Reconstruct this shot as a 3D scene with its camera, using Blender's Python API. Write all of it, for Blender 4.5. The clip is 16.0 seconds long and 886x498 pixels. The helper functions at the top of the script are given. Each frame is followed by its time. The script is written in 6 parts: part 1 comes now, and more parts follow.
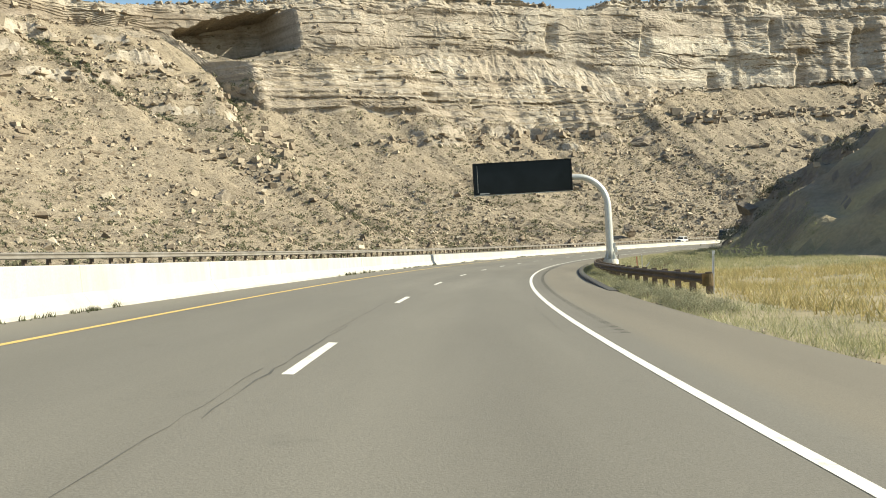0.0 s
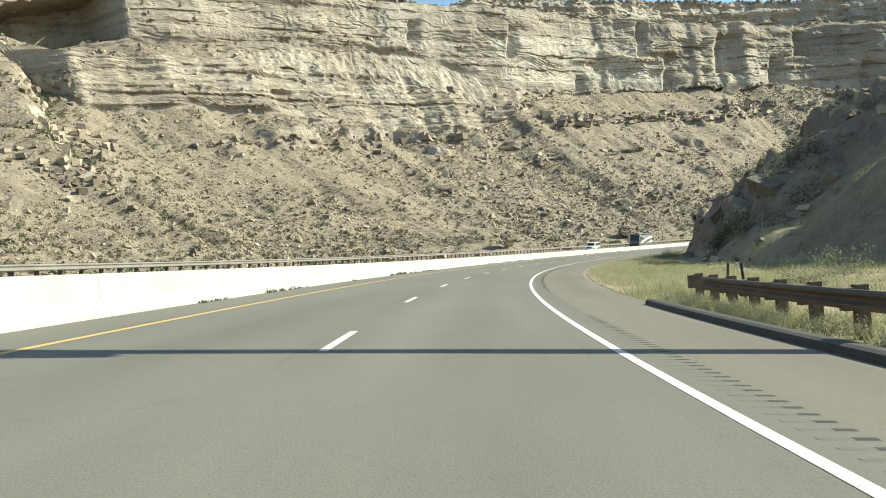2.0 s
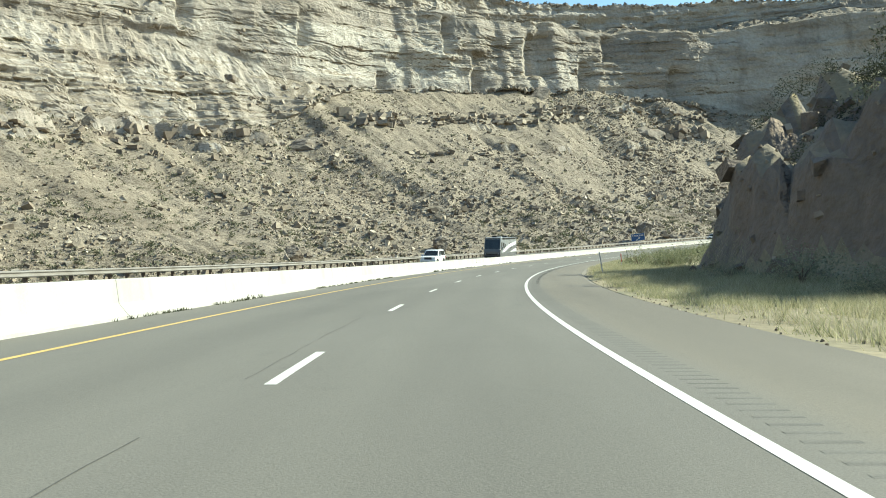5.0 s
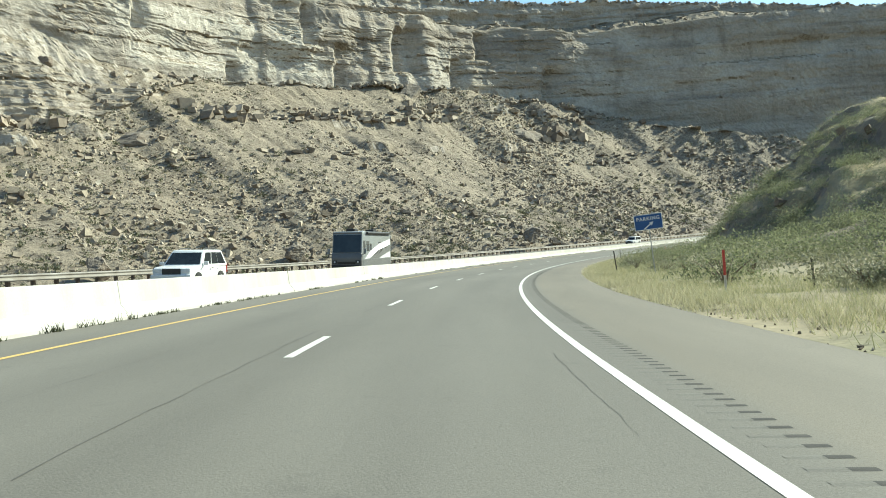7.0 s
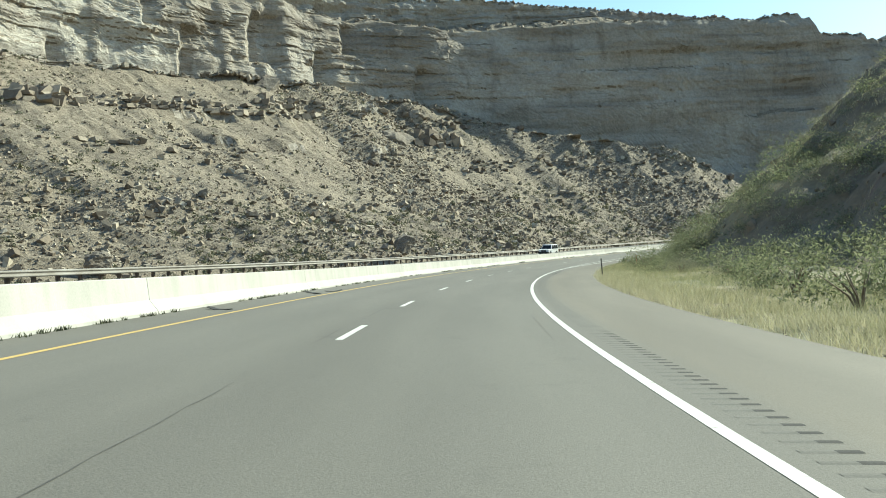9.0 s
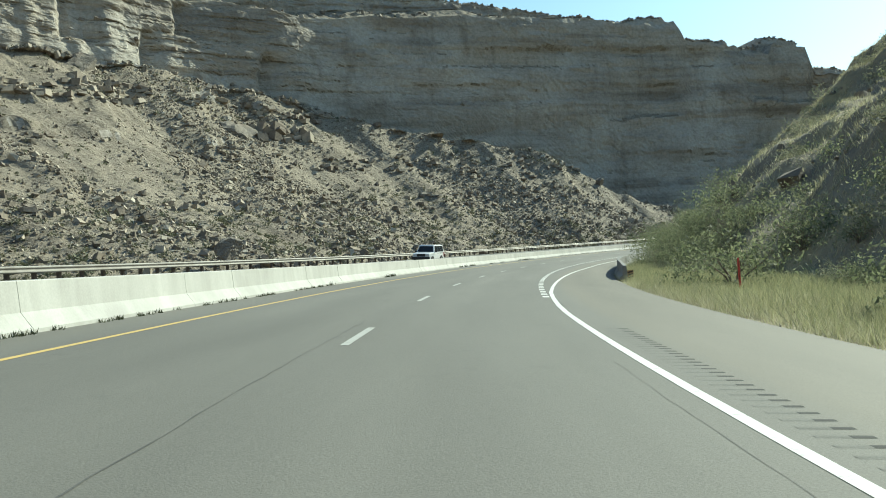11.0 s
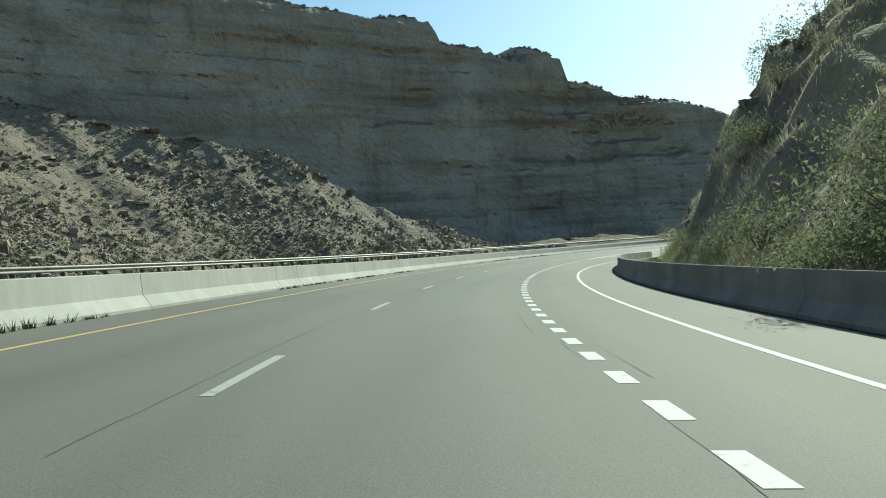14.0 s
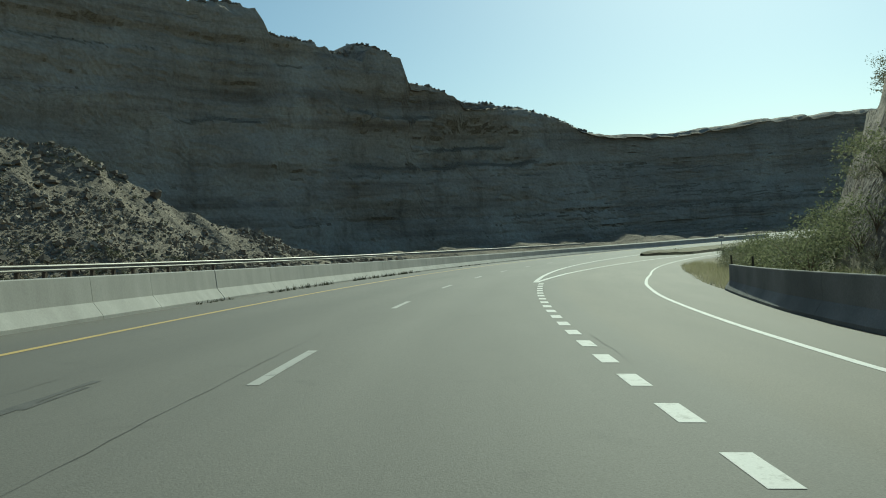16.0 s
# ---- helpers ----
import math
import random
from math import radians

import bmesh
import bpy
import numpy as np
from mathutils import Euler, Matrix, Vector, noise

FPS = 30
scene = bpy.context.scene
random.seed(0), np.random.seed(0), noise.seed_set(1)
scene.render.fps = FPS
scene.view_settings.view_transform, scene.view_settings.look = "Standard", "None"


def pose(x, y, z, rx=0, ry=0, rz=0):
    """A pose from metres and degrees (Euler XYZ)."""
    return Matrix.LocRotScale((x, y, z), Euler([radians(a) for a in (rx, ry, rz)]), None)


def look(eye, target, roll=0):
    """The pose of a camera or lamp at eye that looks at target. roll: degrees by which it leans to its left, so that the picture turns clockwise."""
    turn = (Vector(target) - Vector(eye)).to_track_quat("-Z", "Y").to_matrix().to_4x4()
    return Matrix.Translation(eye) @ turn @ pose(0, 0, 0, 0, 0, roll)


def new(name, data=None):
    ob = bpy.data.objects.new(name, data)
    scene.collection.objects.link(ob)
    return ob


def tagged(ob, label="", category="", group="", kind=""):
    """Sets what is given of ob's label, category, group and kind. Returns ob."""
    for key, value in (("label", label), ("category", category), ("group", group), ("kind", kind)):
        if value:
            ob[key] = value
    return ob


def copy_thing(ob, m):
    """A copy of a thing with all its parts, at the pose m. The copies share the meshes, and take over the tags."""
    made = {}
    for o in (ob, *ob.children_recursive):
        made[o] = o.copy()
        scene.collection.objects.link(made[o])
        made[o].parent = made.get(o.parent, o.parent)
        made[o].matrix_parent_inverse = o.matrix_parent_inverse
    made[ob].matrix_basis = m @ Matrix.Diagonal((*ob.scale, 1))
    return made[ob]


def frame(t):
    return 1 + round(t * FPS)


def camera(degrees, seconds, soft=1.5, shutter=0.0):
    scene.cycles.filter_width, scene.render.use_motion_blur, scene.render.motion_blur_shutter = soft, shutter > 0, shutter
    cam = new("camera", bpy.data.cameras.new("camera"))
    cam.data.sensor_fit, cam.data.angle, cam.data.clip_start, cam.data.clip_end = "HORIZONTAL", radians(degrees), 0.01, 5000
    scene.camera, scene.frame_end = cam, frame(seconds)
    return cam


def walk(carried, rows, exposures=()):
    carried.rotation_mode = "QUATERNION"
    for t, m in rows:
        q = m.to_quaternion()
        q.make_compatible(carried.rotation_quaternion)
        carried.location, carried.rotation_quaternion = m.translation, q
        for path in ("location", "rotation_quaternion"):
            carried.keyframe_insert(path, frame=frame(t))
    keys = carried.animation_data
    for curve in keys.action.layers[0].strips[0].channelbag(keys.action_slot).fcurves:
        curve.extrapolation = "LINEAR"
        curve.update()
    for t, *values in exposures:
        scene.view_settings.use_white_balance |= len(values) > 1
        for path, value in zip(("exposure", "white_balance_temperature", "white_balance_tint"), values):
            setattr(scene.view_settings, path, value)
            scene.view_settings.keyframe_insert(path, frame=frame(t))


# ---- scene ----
cam = camera(53.158, 16.0, 1.0)
PATH = [
    (0, look((0.000, 0.000, 1.400), (10.123, 59.140, 1.250), -3.222)),
    (0.5, look((2.714, 14.752, 1.179), (14.761, 73.531, 1.118), -3.570)),
    (1, look((5.989, 29.391, 1.006), (20.416, 87.630, 0.990), -3.803)),
    (1.5, look((9.877, 43.878, 0.826), (26.727, 101.463, 0.929), -4.054)),
    (2, look((14.361, 58.192, 0.650), (33.541, 115.043, 0.906), -4.225)),
    (2.5, look((19.422, 72.312, 0.500), (40.747, 128.394, 0.801), -4.470)),
    (3, look((24.999, 86.237, 0.347), (48.383, 141.492, 0.735), -4.508)),
    (3.5, look((31.052, 99.962, 0.169), (56.338, 154.371, 0.610), -4.409)),
    (4, look((37.583, 113.465, 0.016), (64.785, 166.943, 0.506), -4.578)),
    (4.5, look((44.625, 126.710, -0.137), (73.957, 179.049, 0.352), -4.645)),
    (5, look((52.202, 139.655, -0.298), (83.760, 190.683, 0.161), -4.738)),
    (5.5, look((60.305, 152.278, -0.459), (94.016, 201.911, -0.034), -4.859)),
    (6, look((68.903, 164.569, -0.613), (104.549, 212.831, -0.209), -5.011)),
    (6.5, look((77.937, 176.544, -0.759), (115.241, 223.535, -0.338), -5.197)),
    (7, look((87.354, 188.219, -0.895), (126.141, 233.994, -0.399), -5.320)),
    (7.5, look((97.156, 199.573, -1.022), (137.631, 243.862, -0.449), -5.140)),
    (8, look((107.373, 210.556, -1.140), (149.465, 253.309, -0.480), -4.959)),
    (8.5, look((118.018, 221.125, -1.251), (161.742, 262.207, -0.604), -4.772)),
    (9, look((129.091, 231.243, -1.362), (174.323, 270.659, -0.711), -4.629)),
    (9.5, look((140.558, 240.913, -1.452), (187.253, 278.584, -0.812), -4.564)),
    (10, look((152.391, 250.132, -1.554), (200.530, 285.939, -0.938), -4.522)),
    (10.5, look((164.584, 258.867, -1.656), (214.165, 292.652, -1.080), -4.504)),
    (11, look((177.141, 267.072, -1.756), (228.167, 298.633, -1.230), -4.508)),
    (11.5, look((190.066, 274.686, -1.855), (242.514, 303.823, -1.391), -4.535)),
    (12, look((203.341, 281.669, -1.956), (257.132, 308.246, -1.566), -4.603)),
    (12.5, look((216.926, 288.029, -2.040), (271.910, 312.039, -1.580), -4.646)),
    (13, look((230.795, 293.744, -2.125), (286.938, 314.903, -1.628), -4.691)),
    (13.5, look((244.911, 298.816, -2.215), (301.928, 317.491, -1.619), -4.740)),
    (14, look((259.237, 303.262, -2.285), (317.096, 319.134, -1.667), -4.857)),
    (14.5, look((273.756, 307.030, -2.322), (332.272, 320.271, -1.584), -4.875)),
    (15, look((288.434, 310.120, -2.326), (347.483, 320.737, -1.578), -4.812)),
    (15.5, look((303.232, 312.577, -2.329), (362.703, 320.493, -1.623), -4.565)),
    (16, look((318.142, 314.185, -2.383), (377.939, 319.103, -1.706), -4.574)),
]

# ---- light ----
SUN_AZ, SUN_EL = 105.8, 33.5
EXPOSURES = [(0.0, 0.95, 7450, 1), (3.5, 1.07, 6450, -9), (7.0, 1.02, 6400, -9), (9.0, 0.88, 6350, -10), (12.0, 0.58, 6150, -14), (14.0, 0.3, 6150, -15), (15.0, 0.06, 6200, -17), (16.0, -0.32, 6150, -20)]
walk(cam, PATH, EXPOSURES)

world = bpy.data.worlds.new("sky")
scene.world = world
world.use_nodes = True
_wn = world.node_tree.nodes
_wn.clear()
_sky = _wn.new("ShaderNodeTexSky")
_sky.sky_type = "NISHITA"
_sky.sun_disc = False
_sky.sun_elevation = radians(SUN_EL)
_sky.sun_rotation = radians(SUN_AZ)
_sky.air_density, _sky.dust_density, _sky.ozone_density = 1.0, 0.75, 3.0
_bg = _wn.new("ShaderNodeBackground")
_bg.inputs["Strength"].default_value = 0.105
_wo = _wn.new("ShaderNodeOutputWorld")
world.node_tree.links.new(_sky.outputs["Color"], _bg.inputs["Color"])
world.node_tree.links.new(_bg.outputs["Background"], _wo.inputs["Surface"])

_sd = bpy.data.lights.new("sun", "SUN")
_sd.energy, _sd.angle, _sd.color = 5.0, radians(0.53), (1.0, 0.93, 0.82)
sun = new("sun", _sd)
_a, _e = radians(SUN_AZ), radians(SUN_EL)
sun.matrix_world = look((0, 0, 300), (-math.sin(_a) * math.cos(_e) * 100, -math.cos(_a) * math.cos(_e) * 100, 300 - math.sin(_e) * 100))

# ---- materials ----
MATS = {}


def base_material(name, rough=0.9, metal=0.0):
    m = bpy.data.materials.new(name)
    m.use_nodes = True
    nt = m.node_tree
    b = nt.nodes["Principled BSDF"]
    b.inputs["Roughness"].default_value = rough
    b.inputs["Metallic"].default_value = metal
    MATS[name] = m
    return m, nt, b


def add(nt, kind, **kw):
    n = nt.nodes.new(kind)
    for k, v in kw.items():
        n.inputs[k.replace("_", " ")].default_value = v
    return n


def noise_node(nt, coord, scale, detail=4.0, rough=0.55, stretch=None):
    n = add(nt, "ShaderNodeTexNoise", Scale=scale, Detail=detail, Roughness=rough)
    if stretch:
        mp = nt.nodes.new("ShaderNodeMapping")
        mp.inputs["Scale"].default_value = stretch
        nt.links.new(coord, mp.inputs["Vector"])
        coord = mp.outputs["Vector"]
    nt.links.new(coord, n.inputs["Vector"])
    return n.outputs["Fac"]


def ramp(nt, fac, stops):
    r = nt.nodes.new("ShaderNodeValToRGB")
    el = r.color_ramp.elements
    while len(el) < len(stops):
        el.new(0.5)
    for e, (p, c) in zip(el, stops):
        e.position = p
        e.color = (*c, 1)
    nt.links.new(fac, r.inputs["Fac"])
    return r.outputs["Color"]


def mix(nt, a, b, fac, mode="MIX"):
    n = nt.nodes.new("ShaderNodeMix")
    n.data_type, n.blend_type = "RGBA", mode
    for sock, v in ((n.inputs[6], a), (n.inputs[7], b), (n.inputs[0], fac)):
        if isinstance(v, (int, float)):
            sock.default_value = v
        elif isinstance(v, tuple):
            sock.default_value = (*v, 1)
        else:
            nt.links.new(v, sock)
    return n.outputs[2]


def bump(nt, b, height, strength=0.5, dist=0.05):
    n = add(nt, "ShaderNodeBump", Strength=strength, Distance=dist)
    nt.links.new(height, n.inputs["Height"])
    nt.links.new(n.outputs["Normal"], b.inputs["Normal"])


def world_pos(nt):
    return nt.nodes.new("ShaderNodeNewGeometry").outputs["Position"]


def island(nt):
    return nt.nodes.new("ShaderNodeNewGeometry").outputs["Random Per Island"]


def speckled(name, c1, c2, scale, rough=0.9, metal=0.0, fine=40.0, bump_d=0.01, strength=0.4, third=None):
    """Two-scale mottled surface from c1 to c2, with a fine grain."""
    m, nt, b = base_material(name, rough, metal)
    p = world_pos(nt)
    col = ramp(nt, noise_node(nt, p, scale), [(0.3, c1), (0.7, c2)])
    if third:
        col = mix(nt, col, third, ramp(nt, noise_node(nt, p, scale * 0.21, 3), [(0.5, (0, 0, 0)), (0.68, (1, 1, 1))]))
    g = noise_node(nt, p, fine, 3)
    col = mix(nt, col, ramp(nt, g, [(0.3, (0.72, 0.72, 0.72)), (0.7, (1.15, 1.15, 1.15))]), 0.6, "MULTIPLY")
    nt.links.new(col, b.inputs["Base Color"])
    bump(nt, b, g, strength, bump_d)
    return m


def asphalt_material():
    m, nt, b = base_material("asphalt", 0.8)
    b.inputs["Specular IOR Level"].default_value = 0.4
    p = world_pos(nt)
    uv = nt.nodes.new("ShaderNodeUVMap")
    uv.uv_map = "road"
    sep = nt.nodes.new("ShaderNodeSeparateXYZ")
    nt.links.new(uv.outputs["UV"], sep.inputs["Vector"])
    col = ramp(nt, noise_node(nt, uv.outputs["UV"], 0.35, 5, 0.6, (0.12, 1.0, 1.0)), [(0.3, (0.122, 0.116, 0.099)), (0.7, (0.165, 0.157, 0.135))])
    # polished wheel tracks: darker bands of their own, repeated per lane
    w = nt.nodes.new("ShaderNodeMath")
    w.operation = "MULTIPLY_ADD"
    w.inputs[1].default_value, w.inputs[2].default_value = 2 * math.pi / 1.825, 0.0
    nt.links.new(sep.outputs["Y"], w.inputs[0])
    c = nt.nodes.new("ShaderNodeMath")
    c.operation = "COSINE"
    nt.links.new(w.outputs[0], c.inputs[0])
    mr = nt.nodes.new("ShaderNodeMapRange")
    mr.inputs["From Min"].default_value = -1
    mr.inputs["To Max"].default_value = 0.5
    nt.links.new(c.outputs[0], mr.inputs["Value"])
    col = mix(nt, col, (0.88, 0.88, 0.89), mr.outputs["Result"], "MULTIPLY")
    # the shoulder is a paler, browner mix than the lanes
    sh = nt.nodes.new("ShaderNodeMapRange")
    sh.inputs["From Min"].default_value, sh.inputs["From Max"].default_value = 2.3, 2.75
    nt.links.new(sep.outputs["Y"], sh.inputs["Value"])
    col = mix(nt, col, (1.07, 1.02, 0.95), sh.outputs["Result"], "MULTIPLY")
    stain = ramp(nt, noise_node(nt, p, 0.9, 4, 0.7), [(0.62, (1, 1, 1)), (0.75, (0.84, 0.84, 0.85))])
    col = mix(nt, col, stain, 1.0, "MULTIPLY")
    g = noise_node(nt, p, 55, 3, 0.7)
    col = mix(nt, col, ramp(nt, g, [(0.3, (0.7, 0.7, 0.7)), (0.72, (1.25, 1.25, 1.25))]), 0.7, "MULTIPLY")
    nt.links.new(col, b.inputs["Base Color"])
    bump(nt, b, g, 0.35, 0.012)
    return m


def cliff_material():
    """Massive sandstone: soft bands along the height, pale fresh panels, rusty patches and dark desert varnish."""
    m, nt, b = base_material("cliff_rock", 0.95)
    p = world_pos(nt)
    beds = noise_node(nt, p, 1.0, 5, 0.6, (0.004, 0.004, 0.075))
    col = ramp(nt, beds, [(0.30, (0.19, 0.162, 0.132)), (0.45, (0.31, 0.273, 0.226)), (0.56, (0.36, 0.32, 0.268)), (0.68, (0.22, 0.186, 0.15))])
    pale = noise_node(nt, p, 0.014, 4, 0.62, (1, 1, 1.6))
    col = mix(nt, col, (0.43, 0.393, 0.338), ramp(nt, pale, [(0.50, (0, 0, 0)), (0.62, (0.7, 0.7, 0.7))]))
    # the thick cream bed in the middle of the great wall
    sep = nt.nodes.new("ShaderNodeSeparateXYZ")
    nt.links.new(p, sep.inputs["Vector"])
    fresh = noise_node(nt, p, 0.03, 4, 0.6, (1, 1, 1.5))
    for axis, lo, hi in (("X", 240, 290), ("X", 480, 400), ("Z", 121, 127), ("Z", 172, 160)):
        r = add(nt, "ShaderNodeMapRange", From_Min=lo, From_Max=hi)
        nt.links.new(sep.outputs[axis], r.inputs["Value"])
        k = nt.nodes.new("ShaderNodeMath")
        k.operation = "MULTIPLY"
        nt.links.new(fresh, k.inputs[0])
        nt.links.new(r.outputs["Result"], k.inputs[1])
        fresh = k.outputs[0]
    col = mix(nt, col, (0.475, 0.438, 0.375), ramp(nt, fresh, [(0.30, (0, 0, 0)), (0.46, (0.85, 0.85, 0.85))]))
    red = noise_node(nt, p, 0.04, 5, 0.65, (1, 1, 0.7))
    col = mix(nt, col, (0.28, 0.235, 0.195), ramp(nt, red, [(0.57, (0, 0, 0)), (0.70, (0.5, 0.5, 0.5))]))
    # varnish runs down the face in broad tongues
    var = noise_node(nt, p, 0.075, 5, 0.65, (1, 1, 0.22))
    col = mix(nt, col, ramp(nt, var, [(0.54, (1, 1, 1)), (0.68, (0.56, 0.53, 0.49))]), 0.6, "MULTIPLY")
    # a few thin joints along the beds that come and go
    where = ramp(nt, noise_node(nt, p, 0.03, 3, 0.6, (1, 1, 2.0)), [(0.46, (0, 0, 0)), (0.60, (0.55, 0.55, 0.55))])
    for stretch, width in (((0.012, 0.012, 0.13), 0.008), ((0.03, 0.03, 0.30), 0.012)):
        j = noise_node(nt, p, 1.0, 4, 0.55, stretch)
        thin = mix(nt, col, ramp(nt, j, [(0.5 - width, (1, 1, 1)), (0.5, (0.45, 0.42, 0.38)), (0.5 + width, (1, 1, 1))]), 1.0, "MULTIPLY")
        col = mix(nt, col, thin, where)
    g = noise_node(nt, p, 0.5, 8, 0.7)
    col = mix(nt, col, ramp(nt, g, [(0.34, (0.70, 0.68, 0.65)), (0.60, (1.1, 1.1, 1.1))]), 0.75, "MULTIPLY")
    nt.links.new(col, b.inputs["Base Color"])
    h = noise_node(nt, p, 1.0, 8, 0.72, (0.16, 0.16, 0.42))
    bump(nt, b, h, 0.85, 1.6)
    return m


def talus_material():
    """Pale sandy soil between the stones, with greyer and browner drifts."""
    m, nt, b = base_material("talus_soil", 0.97)
    p = world_pos(nt)
    col = ramp(nt, noise_node(nt, p, 0.022, 5, 0.6), [(0.3, (0.20, 0.167, 0.126)), (0.5, (0.285, 0.243, 0.184)), (0.7, (0.235, 0.202, 0.157))])
    patch = noise_node(nt, p, 0.13, 5, 0.7)
    col = mix(nt, col, ramp(nt, patch, [(0.36, (0.74, 0.72, 0.69)), (0.62, (1.08, 1.07, 1.05))]), 0.8, "MULTIPLY")
    g = noise_node(nt, p, 0.8, 6, 0.75)
    col = mix(nt, col, ramp(nt, g, [(0.40, (0.48, 0.46, 0.43)), (0.53, (1.08, 1.08, 1.08))]), 0.8, "MULTIPLY")
    nt.links.new(col, b.inputs["Base Color"])
    bump(nt, b, g, 0.9, 1.1)
    return m


def island_material(name, stops, rough=0.9, scale=2.0, trans=0.0, bump_d=0.0):
    """Colour varied from piece to piece and by a small noise."""
    m, nt, b = base_material(name, rough)
    col = ramp(nt, island(nt), stops)
    g = noise_node(nt, world_pos(nt), scale, 4, 0.65)
    col = mix(nt, col, ramp(nt, g, [(0.3, (0.68, 0.68, 0.68)), (0.7, (1.2, 1.2, 1.2))]), 0.7, "MULTIPLY")
    nt.links.new(col, b.inputs["Base Color"])
    if bump_d:
        bump(nt, b, g, 0.7, bump_d)
    if trans:
        t = nt.nodes.new("ShaderNodeBsdfTranslucent")
        nt.links.new(col, t.inputs["Color"])
        ms = nt.nodes.new("ShaderNodeMixShader")
        ms.inputs[0].default_value = trans
        nt.links.new(b.outputs[0], ms.inputs[1])
        nt.links.new(t.outputs[0], ms.inputs[2])
        nt.links.new(ms.outputs[0], nt.nodes["Material Output"].inputs["Surface"])
    return m


def concrete_material():
    m, nt, b = base_material("barrier_concrete", 0.9)
    p = world_pos(nt)
    col = ramp(nt, noise_node(nt, p, 0.5, 5, 0.6, (1, 1, 0.7)), [(0.3, (0.37, 0.36, 0.332)), (0.7, (0.485, 0.475, 0.44))])
    streak = noise_node(nt, p, 1.0, 4, 0.6, (2.2, 2.2, 0.25))
    col = mix(nt, col, ramp(nt, streak, [(0.42, (0.80, 0.79, 0.77)), (0.6, (1.03, 1.03, 1.02))]), 0.4, "MULTIPLY")
    g = noise_node(nt, p, 28, 3, 0.65)
    col = mix(nt, col, ramp(nt, g, [(0.3, (0.82, 0.82, 0.82)), (0.7, (1.1, 1.1, 1.1))]), 0.6, "MULTIPLY")
    nt.links.new(col, b.inputs["Base Color"])
    bump(nt, b, g, 0.25, 0.006)
    return m


def paint_material(name, c, worn):
    m, nt, b = base_material(name, 0.75)
    p = world_pos(nt)
    w = noise_node(nt, p, 6, 5, 0.75)
    col = mix(nt, c, worn, ramp(nt, w, [(0.55, (0, 0, 0)), (0.7, (1, 1, 1))]))
    col = mix(nt, col, ramp(nt, noise_node(nt, p, 60, 2), [(0.3, (0.85, 0.85, 0.85)), (0.7, (1.05, 1.05, 1.05))]), 0.6, "MULTIPLY")
    nt.links.new(col, b.inputs["Base Color"])
    return m


# exit barrier: real stains, plus the shade of its road side put into the colour
shaded_stained_concrete = speckled("shaded_stained_concrete", (0.16, 0.16, 0.15), (0.27, 0.266, 0.25), 0.8, 0.9, 0.0, 25, 0.006, 0.3, (0.13, 0.132, 0.122))
asphalt = asphalt_material()
cliff_rock = cliff_material()
talus_soil = talus_material()
concrete = concrete_material()
white_paint = paint_material("white_paint", (0.60, 0.595, 0.56), (0.32, 0.31, 0.28))
worn_paint = paint_material("worn_paint", (0.38, 0.375, 0.345), (0.19, 0.185, 0.165))
yellow_paint = paint_material("yellow_paint", (0.55, 0.385, 0.125), (0.33, 0.28, 0.16))
boulder_rock = island_material("boulder_rock", [(0.0, (0.135, 0.109, 0.081)), (0.35, (0.20, 0.162, 0.12)), (0.7, (0.30, 0.25, 0.187)), (1.0, (0.46, 0.405, 0.32))], 0.95, 0.9, 0.0, 0.3)
outcrop_rock = island_material("outcrop_rock", [(0.0, (0.165, 0.132, 0.10)), (0.5, (0.255, 0.212, 0.163)), (1.0, (0.37, 0.318, 0.25))], 0.95, 0.7, 0.0, 0.4)
block_rock = speckled("block_rock", (0.125, 0.107, 0.087), (0.235, 0.203, 0.164), 0.35, 0.95, 0.0, 1.6, 0.5, 0.9, (0.21, 0.165, 0.125))
hill_soil = speckled("hill_soil", (0.16, 0.135, 0.098), (0.275, 0.232, 0.16), 0.25, 0.97, 0.0, 2.2, 0.25, 0.8, (0.36, 0.30, 0.165))
verge_soil = speckled("verge_soil", (0.20, 0.17, 0.106), (0.295, 0.253, 0.162), 0.7, 0.97, 0.0, 6.0, 0.06, 0.7, (0.20, 0.19, 0.115))
ground_soil = speckled("ground_soil", (0.24, 0.2, 0.15), (0.3, 0.26, 0.19), 0.02, 0.97, 0.0, 0.5, 0.3, 0.5)
tar = speckled("tar", (0.062, 0.06, 0.055), (0.10, 0.097, 0.088), 3, 0.8)
# rumble grooves have no depth: their shade is put into these two colours
groove = speckled("groove", (0.105, 0.10, 0.088), (0.135, 0.13, 0.114), 2, 0.9)
groove_shade = speckled("groove_shade", (0.028, 0.027, 0.025), (0.05, 0.048, 0.044), 3, 0.95)
# kerb asphalt, darker than the road to paint in the shade on its face
shaded_asphalt = speckled("shaded_asphalt", (0.035, 0.035, 0.034), (0.062, 0.06, 0.056), 3, 0.85)
wood = speckled("weathered_wood", (0.085, 0.062, 0.046), (0.16, 0.122, 0.09), 3, 0.9, 0.0, 30)
rust_steel = speckled("weathered_steel", (0.075, 0.055, 0.043), (0.13, 0.096, 0.073), 1.5, 0.7, 0.3)
dull_steel = speckled("dull_steel", (0.20, 0.18, 0.155), (0.30, 0.285, 0.26), 0.8, 0.6, 0.4)
galvanized = speckled("galvanized_steel", (0.42, 0.43, 0.43), (0.56, 0.57, 0.56), 3, 0.5, 0.6)
mast_paint = speckled("mast_steel", (0.50, 0.52, 0.52), (0.58, 0.60, 0.59), 2, 0.45, 0.35)
